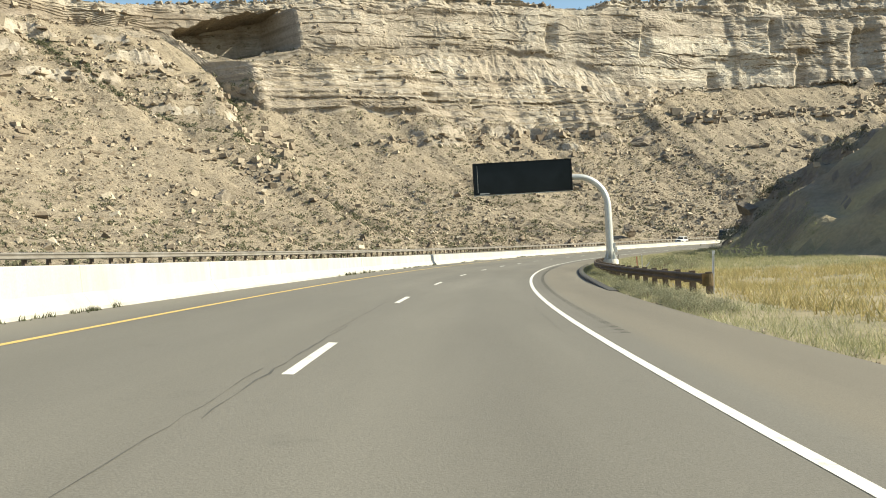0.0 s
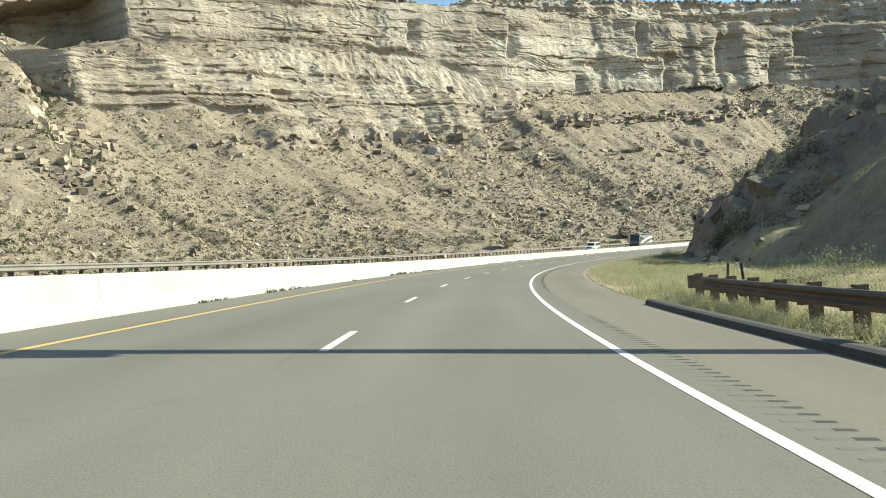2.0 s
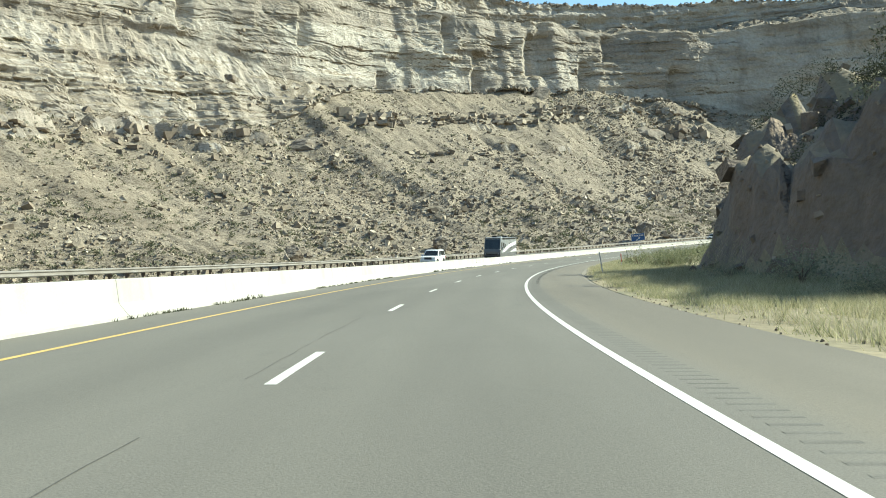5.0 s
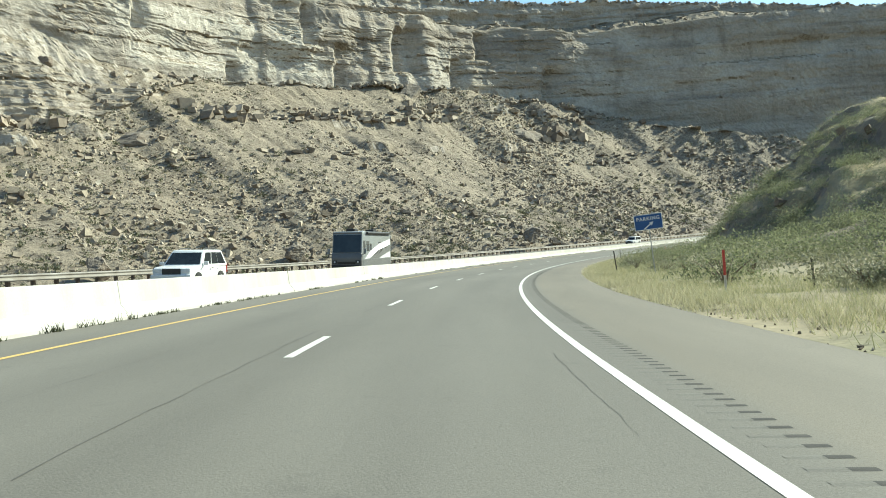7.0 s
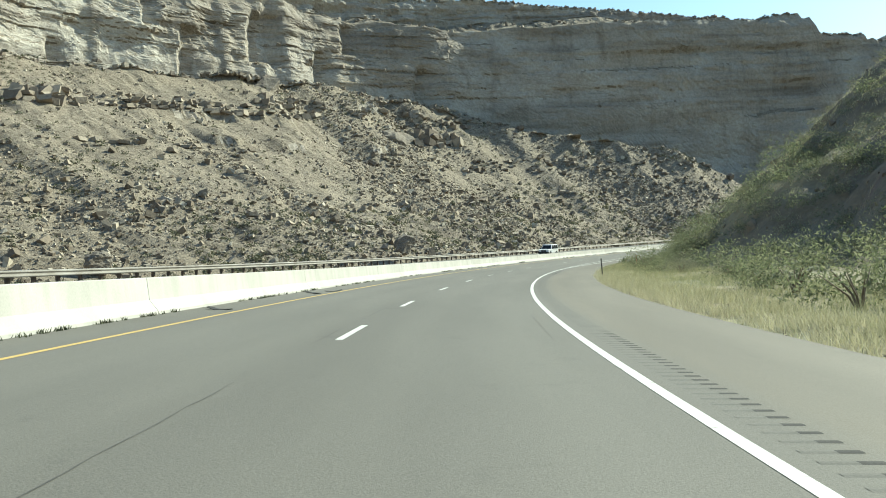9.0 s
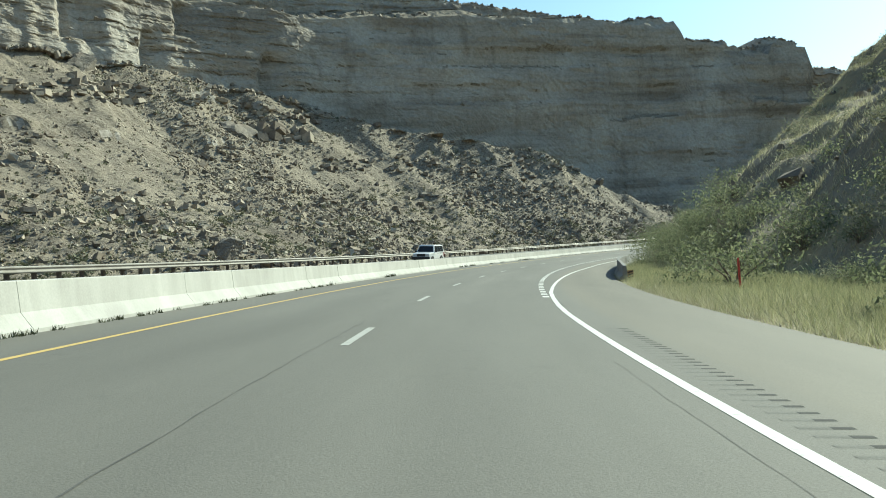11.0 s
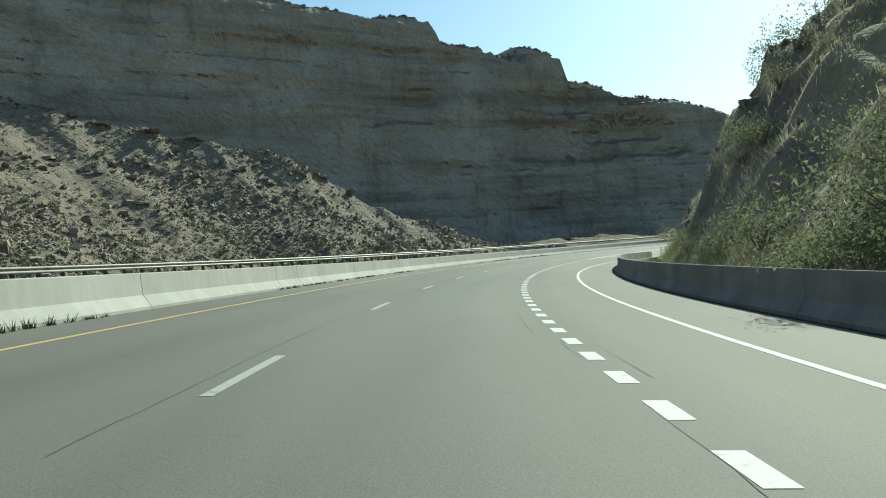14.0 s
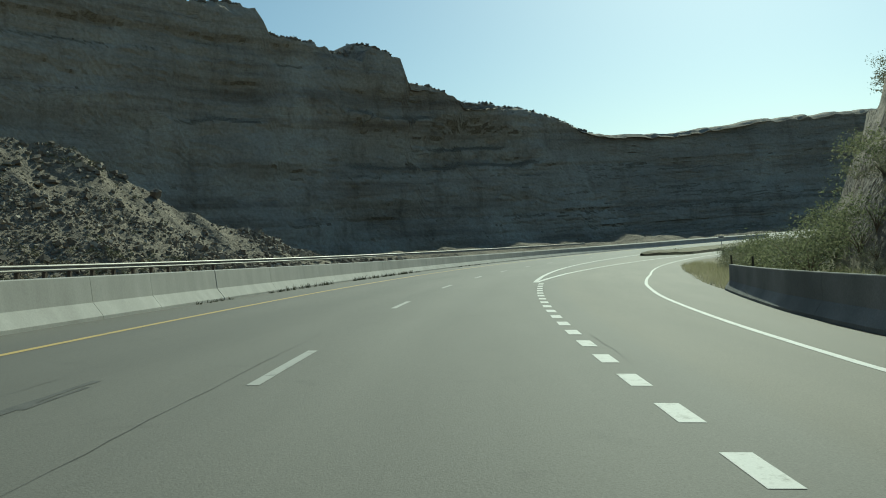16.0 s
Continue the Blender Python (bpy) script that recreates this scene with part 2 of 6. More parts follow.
leaf_green = island_material("leaf_green", [(0.0, (0.105, 0.125, 0.065)), (0.5, (0.175, 0.195, 0.11)), (1.0, (0.255, 0.262, 0.16))], 0.75, 3.0, 0.5)
leaf_sage = island_material("leaf_sage", [(0.0, (0.17, 0.18, 0.115)), (0.5, (0.25, 0.255, 0.165)), (1.0, (0.33, 0.315, 0.215))], 0.8, 3.0, 0.3)
leaf_scrub = island_material("leaf_scrub", [(0.0, (0.075, 0.08, 0.046)), (0.5, (0.125, 0.128, 0.076)), (1.0, (0.20, 0.19, 0.12))], 0.85, 1.0, 0.2)
leaf_juniper = island_material("leaf_juniper", [(0.0, (0.035, 0.045, 0.022)), (0.5, (0.06, 0.068, 0.035)), (1.0, (0.10, 0.10, 0.055))], 0.85, 1.0, 0.15)
leaf_gully = island_material("leaf_gully", [(0.0, (0.05, 0.062, 0.032)), (0.5, (0.085, 0.098, 0.052)), (1.0, (0.14, 0.145, 0.085))], 0.85, 1.0, 0.2)
grass_gold = island_material("grass_gold", [(0.0, (0.32, 0.30, 0.18)), (0.35, (0.44, 0.41, 0.265)), (0.75, (0.55, 0.51, 0.36)), (1.0, (0.28, 0.29, 0.16))], 0.8, 2.0, 0.4)
meadow_gold = island_material("meadow_gold", [(0.0, (0.27, 0.225, 0.10)), (0.4, (0.40, 0.33, 0.15)), (0.8, (0.48, 0.41, 0.21)), (1.0, (0.22, 0.225, 0.10))], 0.8, 0.6, 0.4)
grass_green = island_material("grass_green", [(0.0, (0.20, 0.215, 0.11)), (0.5, (0.31, 0.315, 0.17)), (1.0, (0.44, 0.41, 0.25))], 0.8, 2.0, 0.4)
twig = speckled("twig", (0.13, 0.10, 0.07), (0.2, 0.16, 0.12), 5)

# ---- building helpers ----


def mesh(name, verts, faces, material, smooth=False):
    me = bpy.data.meshes.new(name)
    if isinstance(verts, np.ndarray) and isinstance(faces, np.ndarray):
        nv, nf, k = len(verts), len(faces), faces.shape[1]
        me.vertices.add(nv)
        me.vertices.foreach_set("co", verts.astype(np.float32).ravel())
        me.loops.add(nf * k)
        me.loops.foreach_set("vertex_index", faces.astype(np.int32).ravel())
        me.polygons.add(nf)
        me.polygons.foreach_set("loop_start", np.arange(0, nf * k, k, dtype=np.int32))
        me.polygons.foreach_set("use_smooth", np.full(nf, smooth))
        me.update(calc_edges=True)
    else:
        me.from_pydata([tuple(v) for v in verts], [], [tuple(f) for f in faces])
        if smooth:
            me.polygons.foreach_set("use_smooth", [True] * len(me.polygons))
        me.update()
    me.materials.append(material)
    return me


def thing(name, m=None, **tags):
    ob = new(name)
    ob.empty_display_size = 0.2
    if m is not None:
        ob.matrix_world = m
    return tagged(ob, **tags)


def part(name, me, parent, label="", m=None):
    """A mesh, or a bmesh with its material, as one part under a thing or part."""
    ob = new(name, me)
    ob.parent = parent
    if m is not None:
        ob.matrix_basis = m
    return tagged(ob, label=label)


def bm_mesh(name, bm, material, smooth=False):
    me = bpy.data.meshes.new(name)
    bm.to_mesh(me)
    bm.free()
    me.materials.append(material)
    if smooth:
        me.polygons.foreach_set("use_smooth", [True] * len(me.polygons))
    return me


def box_bm(w, d, h, x=0, y=0, z=0, bevel=0.0, bm=None):
    """A box with its base centre at x, y, z; its edges are bevelled."""
    own = bmesh.new()
    bmesh.ops.create_cube(own, size=1.0, matrix=Matrix.Translation((x, y, z + h / 2)) @ Matrix.Diagonal((w, d, h, 1)))
    if bevel:
        bmesh.ops.bevel(own, geom=own.edges[:], offset=bevel, segments=2, affect="EDGES", profile=0.6)
    if bm is None:
        return own
    tmp = bpy.data.meshes.new("tmp")
    own.to_mesh(tmp)
    own.free()
    bm.from_mesh(tmp)
    bpy.data.meshes.remove(tmp)
    return bm


def tube_bm(points, radii, sides=14):
    """A tapered tube along points, closed at its ends."""
    bm = bmesh.new()
    rings, side = [], None
    for i, p in enumerate(points):
        p = Vector(p)
        d = (Vector(points[min(i + 1, len(points) - 1)]) - Vector(points[max(i - 1, 0)])).normalized()
        if side is None:
            side = d.orthogonal().normalized()
        side = (side - d * side.dot(d)).normalized()
        up = d.cross(side)
        r = radii[i] if hasattr(radii, "__len__") else radii
        rings.append([bm.verts.new(p + (side * math.cos(k * 2 * math.pi / sides) + up * math.sin(k * 2 * math.pi / sides)) * r) for k in range(sides)])
    for r1, r2 in zip(rings, rings[1:]):
        for k in range(sides):
            bm.faces.new((r1[k], r1[(k + 1) % sides], r2[(k + 1) % sides], r2[k]))
    bm.faces.new(rings[0][::-1])
    bm.faces.new(rings[-1])
    return bm


# numeric value noise, for the land
def _hash(ix, iy, iz, seed):
    h = (ix * 374761393 + iy * 668265263 + iz * 2147483647 + seed * 974634777) & 0xFFFFFFFF
    h = ((h ^ (h >> 13)) * 1274126177) & 0xFFFFFFFF
    h = ((h ^ (h >> 16)) * 2246822519) & 0xFFFFFFFF
    return ((h ^ (h >> 15)) & 0xFFFF) / 65535.0 * 2 - 1


def vnoise(x, y, z=0.0, seed=0):
    x, y, z = np.broadcast_arrays(np.asarray(x, float), np.asarray(y, float), np.asarray(z, float))
    fx, fy, fz = np.floor(x), np.floor(y), np.floor(z)
    ix, iy, iz = fx.astype(np.int64), fy.astype(np.int64), fz.astype(np.int64)
    u, v, w = x - fx, y - fy, z - fz
    u, v, w = (q * q * q * (q * (q * 6 - 15) + 10) for q in (u, v, w))
    out = 0.0
    for dx in (0, 1):
        for dy in (0, 1):
            for dz in (0, 1):
                wt = (u if dx else 1 - u) * (v if dy else 1 - v) * (w if dz else 1 - w)
                out = out + wt * _hash(ix + dx, iy + dy, iz + dz, seed)
    return out


def fbm(x, y, z=0.0, seed=0, octaves=4, gain=0.5):
    out, amp, f = 0.0, 1.0, 1.0
    for k in range(octaves):
        out = out + amp * vnoise(np.asarray(x) * f, np.asarray(y) * f, np.asarray(z) * f, seed + 17 * k)
        amp, f = amp * gain, f * 2.03
    return out


def grid_faces(nr, nc):
    i = np.arange(nr - 1)[:, None] * nc + np.arange(nc - 1)[None, :]
    return np.stack([i, i + 1, i + nc + 1, i + nc], -1).reshape(-1, 4)


def smooth(x, a, b):
    t = np.clip((np.asarray(x, float) - a) / (b - a), 0, 1)
    return t * t * (3 - 2 * t)


# ---- the road's line ----
BANK = 0.0798


def _heading(s):
    u = np.clip(s, 0, 480) / 480
    base = 0.15715 + 1.36599 * u + -0.62337 * u**2 + 0.83348 * u**3 + -0.24459 * u**4
    d0, d1 = 1.36599 / 480, 1.64131 / 480
    return base + np.where(s < 0, s * d0, 0) + np.where(s > 480, (s - 480) * d1, 0)


def road_z(s):
    s = np.asarray(s, float)
    u = np.clip(s, 0, 480) / 480
    z = 0.7963 * u**3 + 1.2656 * u**2 + -5.8394 * u + 0.2446
    return z + np.where(s < 0, s * -5.8394 / 480, 0) + np.where(s > 480, (s - 480) * -0.9194 / 480, 0)


_gs = np.arange(-160.0, 901.0, 1.0)
_gh = _heading(_gs)
_gx = np.concatenate([[0], np.cumsum(np.sin((_gh[1:] + _gh[:-1]) / 2))])
_gy = np.concatenate([[0], np.cumsum(np.cos((_gh[1:] + _gh[:-1]) / 2))])
_gx, _gy = _gx - _gx[160] + 0.30326, _gy - _gy[160] + -0.06640


def rp(s, lat, dz=0.0):
    """Places on the banked road surface: metres along it, metres to the right of the driven line, metres above it."""
    s, lat, dz = np.broadcast_arrays(np.asarray(s, float), np.asarray(lat, float), np.asarray(dz, float))
    h = np.interp(s, _gs, _gh)
    return np.stack([np.interp(s, _gs, _gx) + np.cos(h) * lat, np.interp(s, _gs, _gy) - np.sin(h) * lat, road_z(s) - BANK * lat + dz], -1)


def road_frame(s, lat, dz=0.0, upright=True):
    """A pose on the road with y along it and x to its right."""
    p = rp(s, lat, dz)
    h = float(np.interp(s, _gs, _gh))
    m = Matrix.Translation(p.tolist()) @ Matrix.Rotation(-h, 4, "Z")
    if not upright:
        m = m @ Matrix.Rotation(math.atan(BANK), 4, "Y")
    return m


def strip(s, lats, dzs, closed=False):
    """A sheet swept along the road: one row of lats and heights per place of s, or the same for all."""
    s = np.asarray(s, float)
    lats, dzs = (np.broadcast_to(np.asarray(q, float), (len(s), np.shape(q)[-1])) for q in (lats, dzs))
    v = rp(s[:, None], lats, dzs)
    nr, nc = lats.shape
    f = grid_faces(nr, nc)[:, ::-1]
    if closed:
        caps = [list(range(nc)), list(range((nr - 1) * nc, nr * nc))[::-1]]
        side = [(r * nc + nc - 1, r * nc, (r + 1) * nc, (r + 1) * nc + nc - 1) for r in range(nr - 1)]
        return v.reshape(-1, 3), [tuple(q) for q in f] + side + caps
    return v.reshape(-1, 3), f


def edge_right(s):
    """The pavement's right edge."""
    return np.interp(s, [-160, 90, 200, 345, 375, 400, 434, 495, 512, 535, 580, 630, 900], [4.6, 4.75, 5.05, 5.15, 5.35, 5.7, 6.15, 6.3, 8.2, 9.6, 10.5, 15.5, 60])

# ---- road ----


def swept(name, s, lats, dzs, material, closed=False, uv=False, smooth_=False):
    v, f = strip(s, lats, dzs, closed)
    me = mesh(name, v, f, material, smooth_)
    if uv:
        ss = np.repeat(np.asarray(s, float), np.shape(lats)[-1])
        ll = np.broadcast_to(np.asarray(lats, float), (len(s), np.shape(lats)[-1])).ravel()
        lay = me.uv_layers.new(name="road")
        idx = np.empty(len(me.loops), dtype=np.int32)
        me.loops.foreach_get("vertex_index", idx)
        lay.data.foreach_set("uv", np.stack([ss[idx], ll[idx]], -1).astype(np.float32).ravel())
    return me


S_ROAD = np.arange(-120, 821, 2.0)
_right = edge_right(S_ROAD)
_rows = np.stack([np.full_like(S_ROAD, -7.3), np.full_like(S_ROAD, -3.6), np.full_like(S_ROAD, 0.0), np.full_like(S_ROAD, 3.6), _right, _right + 0.35], 1)
_dz = np.zeros_like(_rows)
_dz[:, 5] = -0.12
road = new("road", swept("road", S_ROAD, _rows, _dz, asphalt, uv=True))
tagged(road, "grey weathered asphalt highway carriageway curving through canyon", "road", kind="structure")
far_road = new("road", swept("far_road", S_ROAD, [-20.9, -20.4, -16.5, -12.5, -7.6], [-0.15, 0, 0, 0, 0], asphalt, uv=True))
tagged(far_road, "grey asphalt carriageway of the oncoming traffic", "road", kind="structure")

markings = thing("road_marking", label="white and yellow painted lane lines, slightly worn", category="road marking", kind="structure")


def line(name, s0, s1, lat, width, paint, step=2.0):
    n = max(2, int((s1 - s0) / step) + 1)
    s = np.linspace(s0, s1, n)
    la = lat(s) if callable(lat) else np.full(n, float(lat))
    part(name, swept(name, s, np.stack([la - width / 2, la + width / 2], 1), [0.004, 0.004], paint), markings)


line("yellow_edge_line", -100, 800, -5.47, 0.115, yellow_paint)
exit_edge = lambda s: np.interp(s, [345, 352, 360, 368, 376, 403, 437, 475, 490, 496, 507, 517, 532, 550, 600, 640], [1.83, 1.85, 2.0, 2.3, 2.6, 3.55, 3.95, 4.2, 4.5, 4.75, 5.3, 6.0, 7.3, 8.2, 10.6, 14])
line("white_edge_line", -100, 350, 1.83, 0.125, white_paint)
line("white_edge_line", 350, 640, exit_edge, 0.13, white_paint)
line("gore_line", 519, 800, lambda s: np.interp(s, [519, 800], [1.45, 1.5]), 0.2, white_paint)
line("gore_line", 519, 640, lambda s: np.interp(s, [519, 533, 550, 580, 640], [1.5, 2.5, 3.9, 6.3, 11.5]), 0.2, white_paint)
for k in range(-9, 23):
    line("lane_dash", 11.3 + 12.5 * k - 3.05, 11.3 + 12.5 * k, -1.82, 0.12, white_paint, 1.0)
for k in range(0, 40):
    line("lane_dash", 296.16 + 12.19 * k - 3.05, 296.16 + 12.19 * k, -1.82, 0.12, white_paint if k < 3 else worn_paint, 1.0)
for k in range(0, 89):
    line("exit_dot", 356.6 + 1.828 * k, 357.45 + 1.828 * k, 1.74, 0.2, white_paint, 0.5)
for k in range(-10, 66):
    line("far_lane_dash", 12.19 * k, 12.19 * k + 3.05, -13.1, 0.12, white_paint, 1.0)
line("far_edge_line", -100, 800, -16.8, 0.13, white_paint)
line("far_yellow_line", -100, 800, -9.4, 0.13, yellow_paint)


def crack_mesh(name, runs, material):
    """Ragged sealed joints along the road: a narrow strip per run."""
    vs, fs = [], []
    for s0, s1, lat, w in runs:
        n = max(3, int((s1 - s0) / 0.35))
        s = np.linspace(s0, s1, n)
        wob = 0.018 * vnoise(s * 2.3, lat * 7, 0, 5) + 0.022 * vnoise(s * 0.35, lat * 3, 0, 6)
        ww = w * (0.55 + 0.45 * vnoise(s * 1.7, lat, 3, 8))
        v, f = strip(s, np.stack([lat + wob - ww / 2, lat + wob + ww / 2], 1), [0.004, 0.004])
        fs.append(f + sum(len(q) for q in vs))
        vs.append(v)
    return mesh(name, np.concatenate(vs), np.concatenate(fs), material)


_rng = np.random.default_rng(4)
_runs = []
_s = -40.0
while _s < 560:
    ln = _rng.uniform(4, 15)
    _runs.append((_s, _s + ln, -2.12 + _rng.uniform(-0.05, 0.05), 0.02 if _s < 340 else 0.013))
    if _rng.random() < 0.55:
        _runs.append((_s + 1, _s + 1 + ln * 0.5, 1.35 + _rng.uniform(-0.2, 0.2), 0.009))
    if _rng.random() < 0.35:
        _runs.append((_s + 2, _s + 2 + ln * 0.5, -3.9 + _rng.uniform(-0.6, 0.6), 0.008))
    _s += ln + _rng.uniform(1, 9)
_runs += [(486.4, 488.4, -3.38, 0.13), (486.8, 488.0, -3.30, 0.08), (410.9, 411.4, -2.55, 0.12), (458, 465.5, 1.32, 0.05), (411.5, 414.5, 1.55, 0.06), (411.8, 414.0, 1.85, 0.05), (6, 14, -2.0, 0.035)]
_s = 352.0
while _s < 560:
    ln = _rng.uniform(1.2, 5.0)
    for _ in range(_rng.integers(1, 3)):
        _runs.append((_s + _rng.uniform(-1.5, 1.5), _s + ln * _rng.uniform(0.5, 1), _rng.uniform(1.3, 2.2), _rng.uniform(0.008, 0.02)))
    _s += ln + _rng.uniform(1, 7)
tagged(new("pavement_crack", crack_mesh("pavement_crack", _runs, tar)), "dark sealed cracks running along the asphalt", "crack", kind="stuff")

# rumble strip: shallow cross grooves outside the edge line, with shade painted as a dark nick at their outer ends
_v, _f, _m = [], [], []
for _s0 in np.arange(14, 345, 0.305):
    faint = vnoise(_s0 / 17, 0, 0, 31) > 0.45
    for l0, l1, wide, mat in ((2.08, 2.46, 0.10, 0), (2.31, 2.47, 0.095, 1)):
        if mat == 1 and faint:
            continue
        n0, zz = 6 * len(_v), (np.array([0.0006, 0.003, 0.0006]) + 0.0008 * mat)[:, None]
        _v.append(rp(np.array([_s0, _s0 + wide / 2, _s0 + wide])[:, None], np.array([l0, l1])[None, :], zz).reshape(-1, 3))
        _f += [(n0 + 2 * k, n0 + 2 * k + 2, n0 + 2 * k + 3, n0 + 2 * k + 1) for k in range(2)]
        _m += [mat, mat]
me = mesh("rumble_strip", np.concatenate(_v), np.array(_f)[:, ::-1], groove)
me.materials.append(groove_shade)
me.polygons.foreach_set("material_index", np.array(_m, dtype=np.int32))
tagged(new("rumble_strip", me), "rows of shallow rumble grooves cut beside the edge line", "rumble strip", kind="stuff")

# ---- canyon wall, in bearings round the bend's centre ----
CX, CY = 354.1, -54.4


def curve(*pairs):
    """A value along the bearing, straight between pairs of bearing and value."""
    return lambda phi: np.interp(phi, pairs[0::2], pairs[1::2])


# bearing by bearing: toe and top of the scree, the lower ledgy cliff, the foot of the great wall, its bench, the rim
scree_toe = curve(-110, 480, -60, 495, -45, 508, -35, 530, -30, 540, -25, 533, -21, 512, -15, 508, -9, 505, 1, 482, 10, 520, 14, 555, 22, 576, 36, 590, 56, 595, 150, 600)
scree_r = curve(-110, 800, -46, 800, -36, 800, -33, 795, -31.5, 775, -30, 737, -27, 722, -24.5, 712, -21.5, 706, -16, 698, -11.5, 698, -8.5, 702, -5.7, 712, -2, 740, 3, 748, 9.5, 748, 13, 760, 18, 764, 22, 748, 26, 715, 29.1, 692, 32.6, 672, 36, 650, 38.6, 632, 46, 640, 56, 680, 66, 690, 150, 690)
scree_z = curve(-110, 120, -60, 130, -46, 142, -40, 152, -33, 150, -31.5, 128, -30, 95, -27, 93, -24.5, 95, -21.5, 90, -16, 79, -11.5, 79, -8.5, 84, -5.7, 102, -2, 118, 3, 120, 9.5, 121, 14, 122, 18, 114, 22, 99.5, 26.1, 81, 29.1, 73, 32.6, 58, 36, 28, 38.6, 15, 41, 6, 44, 2, 150, 2)
lower_r = curve(-33, 796, -31, 770, -30, 752, -26, 738, -20, 733, -14, 731, -10.8, 727, -8, 721, -5.7, 714, -2, 741, 18, 765, 22, 750, 26, 719, 30, 694, 34, 668, 38.6, 641, 46, 650, 56, 690, 66, 700, 150, 700)
lower_z = curve(-33, 152, -31, 134, -30, 126, -26, 128, -20, 129, -14, 126, -10.8, 118, -8, 107, -5.7, 104, -2, 119, 3, 121, 14, 123, 18, 116, 22, 101.5, 26, 86, 30, 88, 38, 86, 46, 88, 56, 80, 66, 60, 150, 60)
wall_r = curve(-33, 800, -30, 790, -26.5, 768, -24, 759, -18.6, 742, -13, 741, -9.5, 739, -7.8, 735, -5, 735, -2, 744, 3, 750, 10, 752, 14, 764, 18, 770, 23, 764, 28, 752, 34, 742, 46, 741, 56, 745, 66, 752, 150, 752)
wall_z = curve(-33, 154, -30, 137, -26.5, 141, -18.6, 145, -13, 146, -9.5, 138, -7.8, 127, -5, 121.5, -2, 121, 3, 122.5, 14, 125, 18, 119, 22, 108, 27, 88, 31, 83, 38, 80, 43.6, 82, 44.2, 98, 45.2, 98, 45.8, 82, 52, 78, 53, 97, 55, 97, 55.6, 75, 58, 74, 58.8, 88, 60, 88, 61, 66, 66, 54, 150, 54)
bench_z = curve(-33, 172, -27, 176, -18, 180, -9, 185, -2, 187, 4.4, 183, 10, 181, 16, 176, 23, 171, 28, 176, 43, 178)
rim_r = curve(-33, 850, -27, 806, -24, 790, -18, 778, -9, 776, 2, 779, 7, 800, 10, 815, 20, 817, 26, 800, 34, 785, 56, 783, 66, 788, 150, 790)


def rim(phi):
    """Height of the skyline, with its towers and notches."""
    k = [-110, -46, -36, -31, -27.6, -26.8, -18, -13, -10.4, -9, -6, 4, 9, 24, 29.5, 37, 42, 45.3, 45.9, 49.2, 49.7, 51.4, 51.8, 53.9, 54.4, 57, 57.8, 62, 65.4, 67.3, 72.8, 78.6, 90, 150]
    z = [176, 178, 182, 187, 187, 190, 198, 201, 194, 194, 203, 207, 213, 208, 201, 191, 186, 190, 171, 168, 161, 161, 170, 164, 141, 137, 127, 123, 111, 99, 96, 105, 108, 120]
    return np.interp(phi, k, z)


_ph = np.concatenate([np.arange(-110, -64, 2.0), np.arange(-64, -52, 0.8), np.arange(-52, -42, 0.2), np.arange(-42, 40, 0.115), np.arange(40, 70, 0.17), np.concatenate([np.arange(70, 90, 0.3), np.arange(90, 115, 1.0), np.arange(115, 151, 2.0)])])
_rf, _rt, _zt, _rr, _zr = scree_toe(_ph), scree_r(_ph), scree_z(_ph), rim_r(_ph), rim(_ph - 1.08 + 0.38 * smooth(_ph, 38, 44)) - 0.06 * (np.clip(_ph, -60, 80) + 5) - 1.2 * smooth(_ph, 38, 44)
_east, _west = smooth(_ph, 22, 32), smooth(-np.abs(_ph + 18.5), -13, -10)
_jag = 6 * fbm(_ph / 2.2, 1.0, 0, 7, 3) * (1 - 0.6 * _east)
_rt = _rt + 0.6 * _jag
_zt = _zt + 2.2 * fbm(_ph / 1.6, 2.0, 0, 9, 3)
_zr = _zr + 1.1 * fbm(_ph / 0.5, 3.0, 0, 10, 3)
_r1, _z1 = np.maximum(lower_r(_ph) + 0.8 * _jag, _rt + 1.0), np.maximum(lower_z(_ph) + 2.5 * (1 - 0.5 * _east) * fbm(_ph / 1.3, 4, 0, 11, 2), _zt + 0.8)
_r2, _z2 = np.maximum(wall_r(_ph) + 0.8 * fbm(_ph / 1.5, 5, 0, 15, 2), _r1 + 1.5), np.maximum(wall_z(_ph) + 2.0 * (1 - 0.7 * _east) * fbm(_ph / 1.1, 6, 0, 16, 2), _z1 + 0.8 - 8.0 * _east)
# behind the scree's crest the ground lies low up to the shaded wall
_gap = smooth(_ph, 22, 28)
_r1, _z1 = _r1 + (_r2 - 4 - _r1) * _gap, _z1 + (_zt - 3 - _z1) * _gap
_z2 = _z2 + (_zt - 2 - _z2) * _gap
_z3 = np.clip(bench_z(_ph) + 1.5 * fbm(_ph / 1.4, 7, 0, 17, 2), _z2 + 2, np.maximum(_zr - 9, _z2 + 4))
_low_end = smooth(_ph, 58, 64)
_z3 = _z3 + (_zr - 2.6 - _z3) * _low_end
_r3 = np.minimum(_r2 + 0.11 * (_z3 - _z2) + 3 * smooth(_ph, 8, 14), _rr - 5)
_r3 = _r3 + (_rr - 5 - _r3) * _low_end
_zr = np.maximum(_zr, _z3 + 2.5)
_slope = smooth(_ph, 6, 12) * smooth(-_ph, -38, -32)
_r4, _z4 = np.maximum(_rr - 3.5, _r3 + 1), np.minimum(_z3 + 1.6 + 10 * _slope, _zr - 2)
